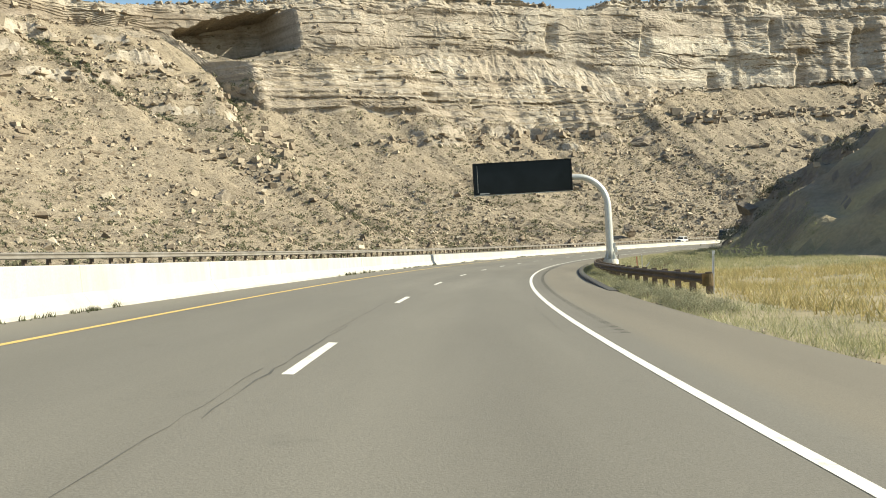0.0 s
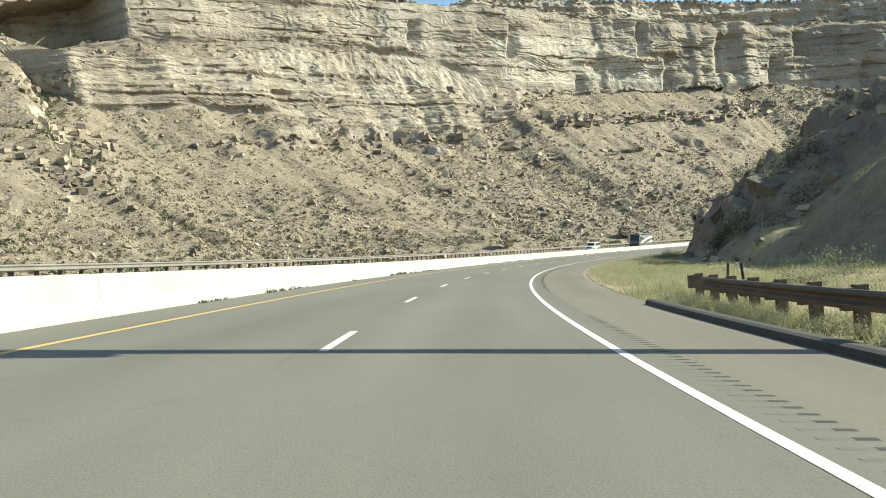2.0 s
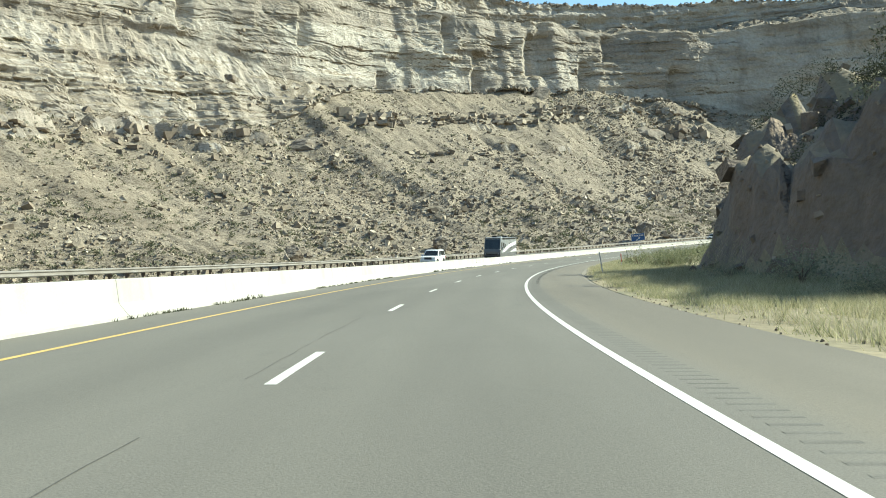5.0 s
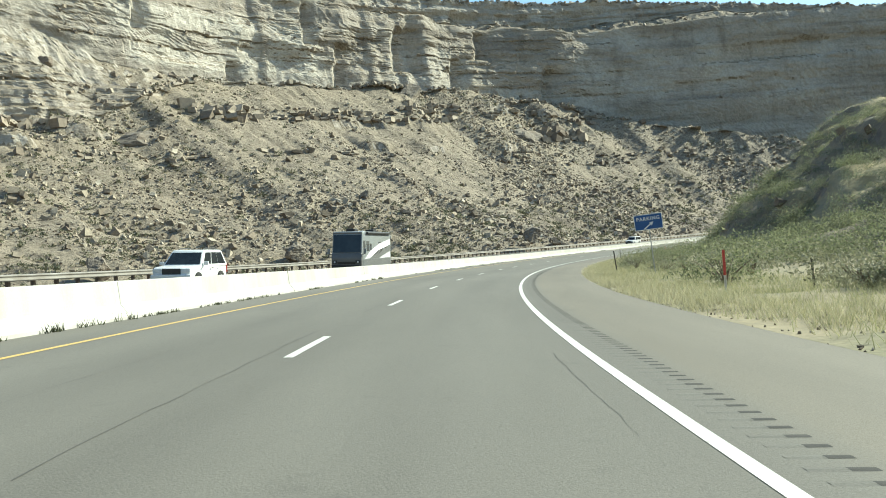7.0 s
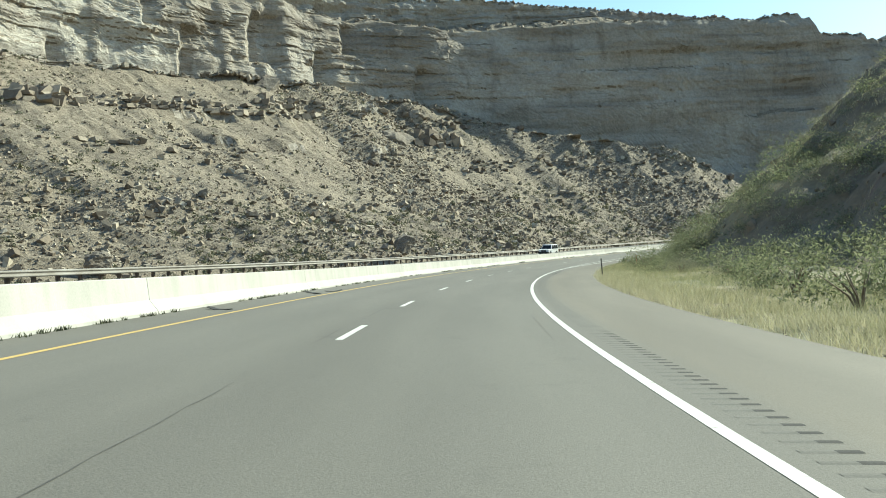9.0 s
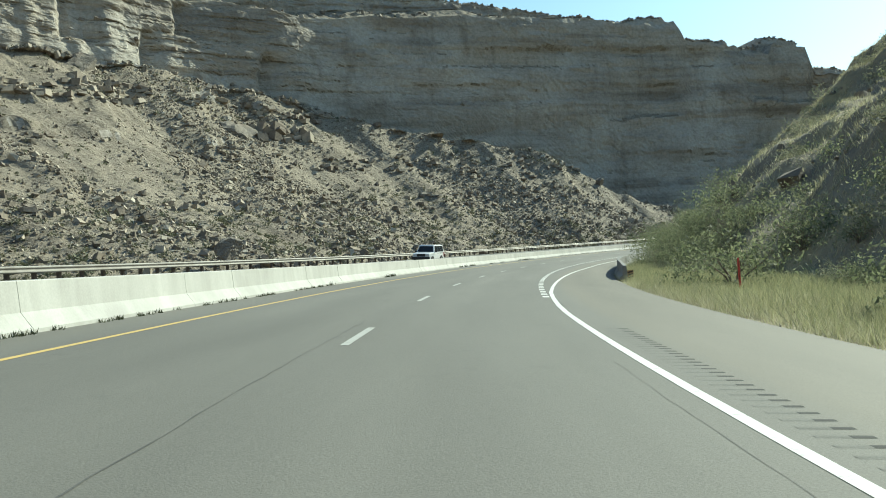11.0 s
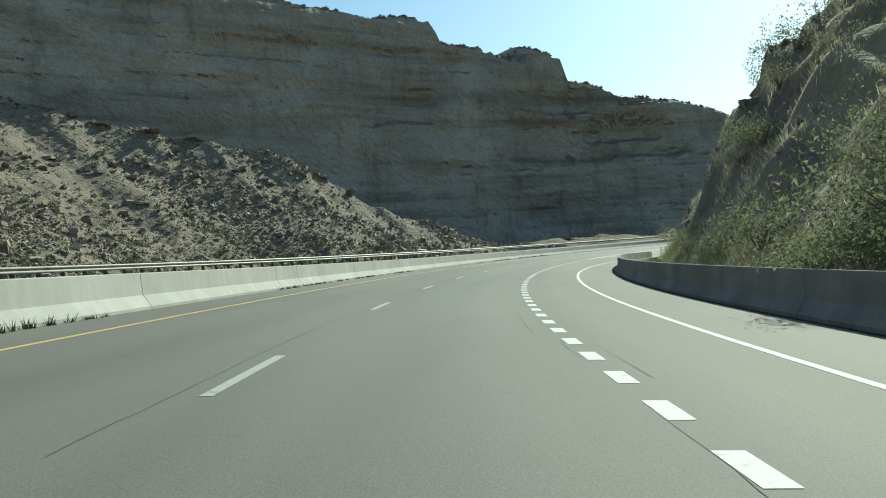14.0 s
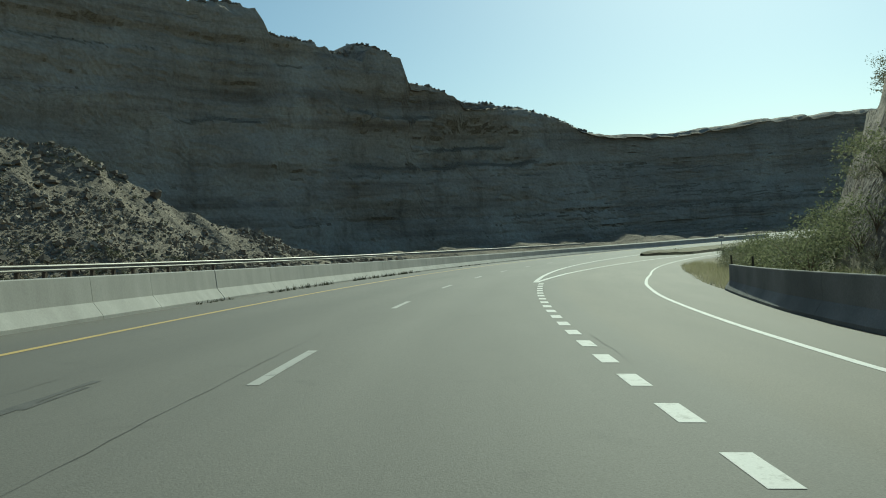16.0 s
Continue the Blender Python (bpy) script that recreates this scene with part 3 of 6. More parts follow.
# the road's outer edge seen from the centre
_es = np.arange(-120, 821, 2.0)
_ep = rp(_es, -20.85, -0.15)
_eb = np.degrees(np.arctan2(_ep[:, 0] - CX, _ep[:, 1] - CY))
_er = np.hypot(_ep[:, 0] - CX, _ep[:, 1] - CY)
_keep = (_eb > -105) & (np.arange(len(_eb)) < 420)
_order = np.argsort(_eb[_keep])
_re = np.interp(_ph, _eb[_keep][_order], _er[_keep][_order])
_ze = np.interp(_ph, _eb[_keep][_order], _ep[_keep, 2][_order])

R_, Z_ = [], []
for q, (dr, dz) in enumerate(((0.0, 0.0), (1.5, -0.1), (6, -2.5), (14, -6.5), (26, -8.5))):
    R_.append(_re + dr)
    Z_.append(_ze + dz)
for q in (0.3, 0.7):
    R_.append(_re + 26 + (_rf - 26 - _re) * q)
    Z_.append(np.full_like(_ph, -9.0))
NT = 130
for u in np.linspace(0, 1, NT):
    w = 0.58 * u + 0.42 * u * u
    R_.append(_rf - 12 + (_rt - _rf + 12) * u)
    Z_.append(-4 + (_zt + 4) * w)
N1, N2, N3, N4, N5 = 44, 16, 80, 12, 22
for n, ra, za, rb, zb in ((N1, _rt, _zt, _r1, _z1), (N2, _r1, _z1, _r2, _z2), (N3, _r2, _z2, _r3, _z3), (N4, _r3, _z3, _r4, _z4), (N5, _r4, _z4, _rr, _zr)):
    for v in np.arange(1, n + 1) / n:
        R_.append(ra + (rb - ra) * v)
        Z_.append(za + (zb - za) * v)
NCL = N1 + N2 + N3 + N4 + N5
for dr, dz in ((3, 1.0), (9, 1.8), (20, 3), (45, 4), (110, 5), (260, -30), (600, -80)):
    R_.append(_rr + dr)
    Z_.append(_zr + dz)
R_, Z_ = np.array(R_), np.array(Z_)
i0, i1, i2 = 7, 7 + NT, 7 + NT + NCL
ARC = np.radians(_ph)[None, :] * 700
# scree relief
t_ = R_[i0:i1]
_fade = np.linspace(0, 1, NT)[:, None]
_env = np.minimum(1, 6 * _fade) * np.ones_like(t_)
_arc = ARC * np.ones_like(t_)
gul = fbm(_arc / 34 + 0.8 * vnoise(t_ / 50, _arc / 80, 0, 3), t_ / 140, 0, 12, 3)
Z_[i0:i1] += _env * (3.0 * gul * (1 - 0.4 * _fade) + 1.0 * fbm(_arc / 13, t_ / 16, 0, 13, 4) + 0.35 * np.abs(fbm(_arc / 4, t_ / 4, 0, 14, 2)))
# two gullies under the alcove, with a bare spur between the lower one and the road
GULLIES = [([12, 28, 45, 56, 70, 99, 121], [-33.6, -34.0, -33.6, -33.7, -33.4, -31.4, -30.5], 6.0, 8.0), ([62, 75, 88, 111, 140], [-34.2, -36.4, -37.7, -38.9, -39.4], 4.0, 6.0)]
_zb = Z_[i0:i1].copy()
for zs, ps, deep, wide in GULLIES:
    u = (_ph[None, :] - np.interp(_zb, zs, ps) + 0.25 * vnoise(_zb / 9, 0.5, 0, 25)) * 11.4 / wide
    on = smooth(_zb, zs[0] - 8, zs[0] + 10) * smooth(-_zb, -zs[-1] - 2, -zs[-1] + 6)
    Z_[i0:i1] += on * (-deep * np.exp(-u * u) + 0.85 * deep * np.exp(-((u + 2.1) / 1.1) ** 2))
# broken rock bands cropping out of the scree
for p0, p1, zc, amp in ((-27, -9, 66, 4), (-28, -8, 73, 6), (-3, 11, 86, 3.5), (-50, -31, 82, 4), (-50, -31, 104, 6), (-50, -32, 121, 7), (-50, -33, 136, 7), (9, 21, 98, 5), (-2, 16, 62, 3)):
    inside = (smooth(_ph, p0, p0 + 3) * smooth(-_ph, -p1, -p1 + 3))[None, :]
    zz = Z_[i0:i1] + 4 * vnoise(_arc / 40, zc, 0, 22)
    Z_[i0:i1] += inside * amp * (smooth(zz, zc - 1.0, zc + 1.0) - smooth(zz, zc + 2, zc + 20)) * np.clip(0.45 + 1.2 * vnoise(_arc / 21, zc, 1, 23) + 0.22 * vnoise(_arc / 7, zc, 1, 24), 0, 1.1)

# rock face relief
r_, z_ = R_[i1:i2], Z_[i1:i2]
_arc = ARC * np.ones_like(r_)
_warp = 1.1 * vnoise(_arc / 90, z_ / 60, 0, 60)
_row = np.arange(NCL)[:, None]
_low, _shelf = (_row < N1) * 1.0, ((_row >= N1) & (_row < N1 + N2)) * 1.0
_wall, _crown = ((_row >= N1 + N2) & (_row < N1 + N2 + N3)) * 1.0, (_row >= N1 + N2 + N3 + N4) * 1.0
_shade = _east[None, :]


def beds(z, thick, seed):
    """Steps of constant setback from bed to bed, with a narrow slope between."""
    q = (z + _warp) / thick
    i = np.floor(q)
    a = _hash(i.astype(np.int64), np.zeros_like(i, dtype=np.int64), np.zeros_like(i, dtype=np.int64), seed)
    b = _hash(i.astype(np.int64) + 1, np.zeros_like(i, dtype=np.int64), np.zeros_like(i, dtype=np.int64), seed)
    return a + (b - a) * smooth(q - i, 0.80, 1.0)


def blocks(width, seed, tall, sharp=0.12):
    """Joint-bounded blocks: constant setback from joint to joint, different in each tier."""
    tier = np.floor((z_ + 5 * vnoise(_arc / 90, 0, 0, seed)) / tall).astype(np.int64)
    q = _arc / width + 0.37 * tier + 0.4 * vnoise(_arc / (2.3 * width), z_ / 40, 0, seed + 1)
    i = np.floor(q).astype(np.int64)
    a = _hash(i, tier, 0 * i, seed + 2)
    b = _hash(i + 1, tier, 0 * i, seed + 2)
    return a + (b - a) * smooth(q - i, 1 - sharp, 1.0)


def plates(wide, tall, seed, count, sharp=0.12):
    """Spalled sheets of rock: stepped setback with wandering, curved edges."""
    q = count * fbm(_arc / wide, (z_ + _warp) / tall, 0, seed, 3)
    i = np.floor(q)
    return (i + smooth(q - i, 1 - sharp, 1.0)) / count


def treads(thick, seed):
    """How far a stepped slope stands back from its even line, in shares of one bed: upright risers and flat treads."""
    q = (z_ + _warp + 0.5 * vnoise(_arc / 30, z_ / 30, 0, seed)) / thick
    f = q - np.floor(q)
    return smooth(f, 0.62, 1.0) - f


def partings(gap, seed, tall):
    """Thin open seams between beds that come and go along the face."""
    q = (z_ + _warp + 0.8 * vnoise(_arc / 11, z_ / 50, 0, seed)) / gap
    k = np.round(q)
    j = 0.3 * _hash(k.astype(np.int64), 0 * k.astype(np.int64), 0 * k.astype(np.int64), seed)
    return smooth(-np.abs(q - k - j) * gap, -tall, -0.35 * tall) * smooth(vnoise(_arc / 24, k * 3.7, 0, seed + 1), -0.15, 0.25)


_rag = np.clip(0.5 + 1.3 * vnoise(_arc / 45, z_ / 30, 0, 61), 0.1, 1.4)
_run = (np.maximum(_r1 - _rt, 0) / np.maximum(_z1 - _zt, 4))[None, :]
_patchy = smooth(vnoise(_arc / 55, z_ / 18, 0, 67), -0.5, 0.4)
d_ = _low * (1 - 0.8 * _shade) * (_run * 5.0 * treads(5.0, 58) + 0.9 * beds(z_, 2.3, 63) * _rag + 1.5 * plates(38, 7, 90, 3) + 0.8 * blocks(8, 92, 7, 0.12) * _rag)
_foot = smooth((_row - N1 - N2) / 12.0, 0.1, 1)
d_ += _wall * _foot * (1 - _shade) * ((0.5 + 0.9 * _patchy) * beds(z_, 12, 65) + 0.45 * beds(z_, 3.4, 68) * _rag + 2.6 * plates(48, 17, 80, 4, 0.10) + 0.9 * plates(13, 6, 84, 4, 0.15) * _rag + 0.5 * blocks(22, 86, 26, 0.08))
d_ += _crown * (1 - 0.6 * _shade) * (1 - smooth(_ph, 58, 65))[None, :] * (1.1 * beds(z_, 4.5, 69) + 2.4 * plates(17, 8, 96, 4, 0.15) + 1.3 * blocks(11, 88, 11, 0.15))
d_ += _wall * _shade * (1.9 * beds(z_, 14, 71) + 0.7 * beds(z_, 5, 72) * _rag + 3.2 * plates(70, 24, 97, 4, 0.10) + 1.0 * plates(22, 8, 98, 4, 0.15) * _rag + 6.0 * smooth(-z_ - 6 * vnoise(_arc / 60, 0, 0, 99), -112, -88))
d_ += (1.0 * partings(10.5, 101, 0.8) + 0.4 * partings(4.2, 104, 0.5) * _rag) * (_wall * smooth((_row - N1 - N2) / 12.0, 0.1, 1) + _crown + 0.6 * _low) * (1 - 0.4 * _shade)
# narrow rock benches across the shaded wall
for p0, p1, zc, dep in ((40, 46.5, 99, 7), (50, 57, 106, 9), (55.5, 62, 84, 9), (50, 64, 68, 11)):
    zz = z_ + 3.0 * vnoise(_arc / 30, zc, 0, 76) + 1.2 * vnoise(_arc / 7, zc, 0, 77)
    d_ += _wall * dep * (smooth(_ph, p0, p0 + 1.5) * smooth(-_ph, -p1, -p1 + 1.5))[None, :] * smooth(zz, zc - 2.2, zc + 2.2) * smooth(-zz, -zc - 45, -zc - 8)
# clefts that face away from the sun
for p, w, z0, z1, dep in ((-4.8, 0.5, 146, 172, 5), (-11.2, 0.5, 150, 172, 4), (0.2, 0.75, 112, 134, 7), (4.6, 0.5, 150, 180, 5), (6.6, 1.0, 116, 152, 8), (10.9, 1.4, 136, 170, 8), (14.3, 0.9, 116, 150, 7), (16.6, 1.1, 150, 172, 6), (-20.4, 0.9, 98, 113, 5), (-17.6, 0.6, 96, 108, 4), (-13.5, 0.7, 80, 92, 4), (20.6, 1.2, 110, 142, 8)):
    u = (_ph[None, :] - p - 0.012 * (z_ - z0)) / w
    d_ += dep * smooth(u, -1.0, -0.55) * smooth(-u, -1.1, 0.6) * smooth(z_, z0 - 2, z0 + 2) * smooth(-z_, -z1 - 3, -z1 + 5)
d_ += 3.5 * fbm(_arc / 60, z_ / 150, 0, 64, 2) * (1 - 0.4 * _shade)
d_ += (0.28 + 0.8 * _shelf + 0.5 * _crown * (1 - smooth(_ph, 58, 65))[None, :]) * fbm(_arc / 3.5, z_ / 4, 0, 66, 2)
_lo, _hi = curve(-32.6, 155, -29.4, 139, -26.4, 147)(_ph)[None, :], curve(-32.6, 157, -30.1, 169, -26.4, 181)(_ph)[None, :]
_hi = _hi - 2.0 + 1.5 * fbm(_arc / 5, 0, 0, 111, 2)
_alc = smooth(_ph, -32.6, -30.5)[None, :] * smooth(-_ph, 26.3, 26.9)[None, :] * smooth(z_, _lo - 2, _lo + 7) * smooth(-z_, -_hi - 0.8, -_hi + 0.8)
d_ += 44 * _alc
_env = smooth(_row / 6.0, 0, 1)
R_[i1:i2] = r_ + d_ * _env
_bench = ((_row >= N1 + N2 + N3) & (_row < N1 + N2 + N3 + N4)) * np.sin(np.pi * np.clip((_row - N1 - N2 - N3 + 1) / N4, 0, 1))
Z_[i1:i2] += _bench * _slope[None, :] * (1.6 * fbm(_arc / 5, _row / 4.0, 0, 70, 3))
Z_[i1:i2] += (1 - 0.75 * _shade) * _shelf * (1.2 * fbm(_arc / 6, _row / 5.0, 0, 69, 3)) * np.sin(np.pi * np.clip((_row - N1 + 1) / N2, 0, 1))
P = np.stack([CX + np.sin(np.radians(_ph))[None, :] * R_, CY + np.cos(np.radians(_ph))[None, :] * R_, Z_], -1)
nr, nc = R_.shape
_F = grid_faces(nr, nc)[:, ::-1]
_fr = np.arange(nr - 1).repeat(nc - 1)
me = mesh("canyon_side", P.reshape(-1, 3), _F, talus_soil, False)
me.materials.append(cliff_rock)
_n = np.empty(len(me.polygons) * 3, dtype=np.float32)
me.polygons.foreach_get("normal", _n)
_nz = np.abs(_n.reshape(-1, 3)[:, 2])
_ci = (((_fr >= i1 - 1) & (_nz < 0.66)) | ((_fr > i0 + 40) & (_nz < 0.5)) | (_fr >= i1 + N1 + N2 + N3 + N4)).astype(np.int32)
me.polygons.foreach_set("material_index", _ci)
canyon = tagged(new("canyon_side", me), "tan layered sandstone cliffs above a rocky scree slope", "canyon wall", kind="structure")


# land beyond, one sheet to the horizon
_q = [(-4000, -4000), (4000, -4000), (4000, 4000), (-4000, 4000)]
tagged(new("ground", mesh("ground", [(x, y, -16.0) for x, y in _q], [(0, 1, 2, 3)], ground_soil)), "dry brown valley ground", "ground", kind="structure")

# ---- inner hillside, right of the road ----


def hill_foot(s):
    return np.interp(s, [-160, 50, 85, 105, 125, 140, 150, 165, 185, 200, 212, 225, 245, 275, 305, 330, 355, 385, 420, 455, 475, 485, 495, 502, 512, 530, 545, 600, 900], [70, 60, 36, 25, 18.5, 16.5, 16, 18, 17, 12.5, 12.5, 17, 22, 24, 22, 19, 15, 11, 9.0, 8.6, 8.6, 9.6, 12.0, 14, 15.6, 16.8, 18.5, 33, 90])


def hill_height(s, d):
    """Height of the hillside d metres in from its foot."""
    rocky = smooth(-np.abs(s - 205), -30, -14)
    top = np.interp(s, [-160, 100, 150, 230, 300, 350, 420, 455, 480, 500, 560, 900], [20, 26, 36, 40, 44, 50, 58, 56, 40, 29, 29, 36])
    h = (7.5 * rocky) * smooth(d, 0.2, 4.5) + d * (0.78 - 0.24 * smooth(s, 235, 262) * smooth(-s, -352, -330) - 0.08 * smooth(s, 372, 395) * smooth(-s, -440, -420) + 0.17 * smooth(s, 425, 460)) + (0.4 * smooth(s, 462, 480) + 1.0 * smooth(s, 496, 514)) * np.minimum(d, 9.0) - 0.0012 * d * d
    h = np.where(d > 0, np.where(s < 350, np.minimum(h, 0.53 * np.maximum(d + hill_foot(s) - 3.5, 0)), h), 0)
    crag = 0.85 * smooth(-np.abs(s - 192), -52, -36) * smooth(d, 0.5, 2.5) + (0.22 * smooth(s, 380, 420) + 0.6 * smooth(s, 462, 482)) * smooth(d, 1, 4)
    q = h / 4.2 + 0.75 * fbm(s / 8, d / 13, 0, 75, 2)
    step = np.floor(q) + smooth(q - np.floor(q), 0.62, 1.0)
    h = h + crag * np.where(d > 0, 4.2 * (step - q + 0.3), 0)
    return top * np.tanh(np.maximum(h, 0) / top)


def verge_z(s, lat, relief=True):
    """Height of the ground right of the pavement, above the banked road plane at its edge."""
    e = edge_right(s)
    zedge = road_z(s) - BANK * e
    out = lat - e
    base = zedge - 0.10 - 0.035 * np.clip(out, 0, 8) - 0.01 * np.clip(out - 8, 0, 60)
    d = lat - hill_foot(s)
    h = hill_height(s, d)
    n = 0.0
    if relief:
        am = smooth(d, 0, 8)
        n = 0.10 * fbm(s / 2.1, lat / 2.1, 0, 70, 3) * smooth(out, 0.2, 1.5)
        n = n + am * (1 - 0.35 * smooth(s, 468, 494)) * (2.6 * fbm(s / 17, lat / 17, 0, 71, 3) + 0.9 * fbm(s / 4.5, lat / 4.5, 0, 72, 3))
        rk = smooth(-np.abs(s - 205), -34, -14) * smooth(d, 0, 2) * smooth(-d, -22, -10)
        n = n + rk * (1.6 * fbm(s / 5, lat / 2.6, 0, 73, 3))
    return base + h + n


_hs = np.concatenate([np.arange(-120, 110, 3.0), np.arange(110, 560, 1.2), np.arange(560, 800, 4.0)])
_t = np.linspace(0, 1, 170) ** 1.7
_L = (edge_right(_hs)[:, None] + 0.3) + _t[None, :] * 150
_hz = verge_z(_hs[:, None] * np.ones_like(_L), _L)
_hz[:, 0] = (road_z(_hs) - BANK * (edge_right(_hs) + 0.3)) - 0.11
_hp = rp(_hs[:, None] * np.ones_like(_L), _L)
_hp[..., 2] = _hz
_far = _hp[:, -1:, :].copy()
_far[..., 2] = -16.2
_hp = np.concatenate([_hp, _far], 1)
me = mesh("hillside", _hp.reshape(-1, 3), grid_faces(*_hp.shape[:2])[:, ::-1], verge_soil, True)
me.materials.append(hill_soil)
_d = (_L - hill_foot(_hs)[:, None])[:-1, :]
_mi = np.concatenate([(_d[:, :-1] > 0.3).astype(np.int32), np.ones((len(_hs) - 1, 1), np.int32)], 1)
me.materials.append(block_rock)
_n = np.empty(len(me.polygons) * 3, dtype=np.float32)
me.polygons.foreach_get("normal", _n)
_mi = np.where((_mi.ravel() == 1) & (np.abs(_n.reshape(-1, 3)[:, 2]) < np.where(_hs[:-1] < 340, 0.6, 0.47).repeat(_hp.shape[1] - 1)), 2, _mi.ravel()).astype(np.int32)
me.polygons.foreach_set("material_index", _mi)
tagged(new("hillside", me), "brown earth and rock hillside with a grassy verge", "hillside", kind="structure")


def verge_point(s, lat):
    p = rp(s, lat)
    p[..., 2] = verge_z(np.asarray(s, float), np.asarray(lat, float))
    return p


# ---- concrete barriers ----
NJ = [(-0.30, 0.0), (-0.30, 0.075), (-0.115, 0.33), (-0.085, 0.815), (-0.075, 0.83), (0.075, 0.83), (0.085, 0.815), (0.115, 0.33), (0.30, 0.075), (0.30, 0.0)]
barrier = thing("median_barrier", label="pale concrete safety-shape median barrier with joints and cracks", category="barrier", kind="structure")
_rng = np.random.default_rng(8)
_s = -60.0
while _s < 700:
    ln = 7.6 if _s < 330 else _rng.uniform(2.8, 6.2)
    ss = np.linspace(_s, _s + ln - 0.016, 5)
    off = _rng.uniform(-0.008, 0.008)
    v, f = strip(ss, [-7.22 + x + off for x, z in NJ][::-1], [z - 0.01 for x, z in NJ][::-1], True)
    part("barrier_segment", mesh("barrier_segment", v, f, concrete), barrier)
    _s += ln

# ---- loose rock and scrub on the far side ----
def land_points(rng, n, phi, rows, power=1.0):
    """Random places on the canyon side between two bearings and two rows of its mesh."""
    c = np.interp(rng.uniform(phi[0], phi[1], n), _ph, np.arange(nc))
    r = rows[0] + (rows[1] - rows[0]) * rng.random(n) ** power
    ci, ri = np.minimum(c.astype(int), nc - 2), np.minimum(r.astype(int), nr - 2)
    u, v = (c - ci)[:, None], (r - ri)[:, None]
    a = P[ri, ci] * (1 - u) + P[ri, ci + 1] * u
    b = P[ri + 1, ci] * (1 - u) + P[ri + 1, ci + 1] * u
    return a * (1 - v) + b * v, c, r


_BOX = np.array([(-1, -1, -1), (1, -1, -1), (1, 1, -1), (-1, 1, -1), (-1, -1, 1), (1, -1, 1), (1, 1, 1), (-1, 1, 1)], float) * 0.72
_BOXF = np.array([(0, 2, 1), (0, 3, 2), (4, 5, 6), (4, 6, 7), (0, 1, 5), (0, 5, 4), (1, 2, 6), (1, 6, 5), (2, 3, 7), (2, 7, 6), (3, 0, 4), (3, 4, 7)])


def rocks(rng, where, size, flat=0.75, tilt=1.0):
    """Angular stones: jittered blocks, tumbled and sunk a little."""
    n = len(where)
    v = _BOX[None] * (1 + rng.uniform(-0.42, 0.22, (n, 8, 3)))
    v = v * (size[:, None] * rng.uniform(0.55, 1.35, (n, 3)) * np.array([1, 1, flat]))[:, None, :]
    q = rng.normal(0, 1, (n, 4)) * np.array([2.2, 0.8 * tilt, 0.8 * tilt, 2.0])
    q /= np.linalg.norm(q, axis=1, keepdims=True)
    w, x, y, z = (q[:, k] for k in range(4))
    rot = np.stack([1 - 2 * (y * y + z * z), 2 * (x * y - z * w), 2 * (x * z + y * w), 2 * (x * y + z * w), 1 - 2 * (x * x + z * z), 2 * (y * z - x * w),
                    2 * (x * z - y * w), 2 * (y * z + x * w), 1 - 2 * (x * x + y * y)], 1).reshape(n, 3, 3)
    v = np.einsum("nij,nkj->nki", rot, v) + where[:, None, :]
    v[..., 2] += 0.22 * size[:, None]
    f = _BOXF[None] + 8 * np.arange(n)[:, None, None]
    return v.reshape(-1, 3), f.reshape(-1, 3)


rng = np.random.default_rng(21)
_w, _c, _r = land_points(rng, 165000, (-62, 44), (i0 + 3, i1 + 2), 0.95)
_pc, _rv = np.interp(_c, np.arange(nc), _ph), (_r - i0) / NT
_field = fbm(_c / 38, _r / 55, 0, 90, 4) + 0.5 * smooth(_pc, -4, 8) - 0.45 * smooth(_pc, 18, 30) + 0.35 * smooth(-_rv, -0.5, -0.12) + 0.12 * smooth(-_pc, 20, 34) - 0.1
_keep = (_field + rng.uniform(-0.3, 0.3, len(_w)) > 0.15) | (rng.random(len(_w)) < 0.16)
_w, _field = _w[_keep], _field[_keep]
_size = np.minimum((0.25 + 0.08 * smooth(_field, 0.1, 0.9) * smooth(_pc[_keep], -12, 2)) * (1 - rng.random(len(_w)) * 0.9985) ** -0.36, 2.2)
_w, _size = _w[_size > 0.40], _size[_size > 0.40]
tagged(new("scree_boulder", mesh("scree_boulder", *rocks(rng, _w, _size), boulder_rock)), "angular tan and brown boulders scattered over scree", "boulders", kind="stuff")

# blocks on the ledges of the cliffs
_w, _c, _r = land_points(rng, 7000, (-50, 40), (i1, i2 - 2))
_slope = np.abs(P[np.minimum(_r.astype(int) + 1, nr - 1), _c.astype(int)] - P[_r.astype(int), _c.astype(int)])
_flat = np.hypot(_slope[:, 0], _slope[:, 1]) > 1.2 * _slope[:, 2]
_w = _w[_flat]
tagged(new("ledge_rock", mesh("ledge_rock", *rocks(rng, _w, 0.5 + 1.9 * rng.random(len(_w)) ** 2, 0.8), outcrop_rock)), "fallen blocks lying on the cliff ledges", "rocks", kind="stuff")


def outcrop(rng, phi, zs, n, size, flat=0.45, tilt=0.25):
    """Slabs of bedded rock cropping out of the slope between two bearings and two heights."""
    at = []
    for p, z in zip(rng.uniform(*phi, n), rng.uniform(*zs, n)):
        c = int(np.clip(np.searchsorted(_ph, p), 1, nc - 2))
        face = P[i0:i1 + N1, c]
        at.append(face[int(np.argmin(np.abs(face[:, 2] - z - 3 * vnoise(p / 3, 0.2, 0, 131))))])
    return rocks(rng, np.array(at), rng.uniform(0.5, 1.35, n) ** 2 * 0.85 * size, flat, tilt)


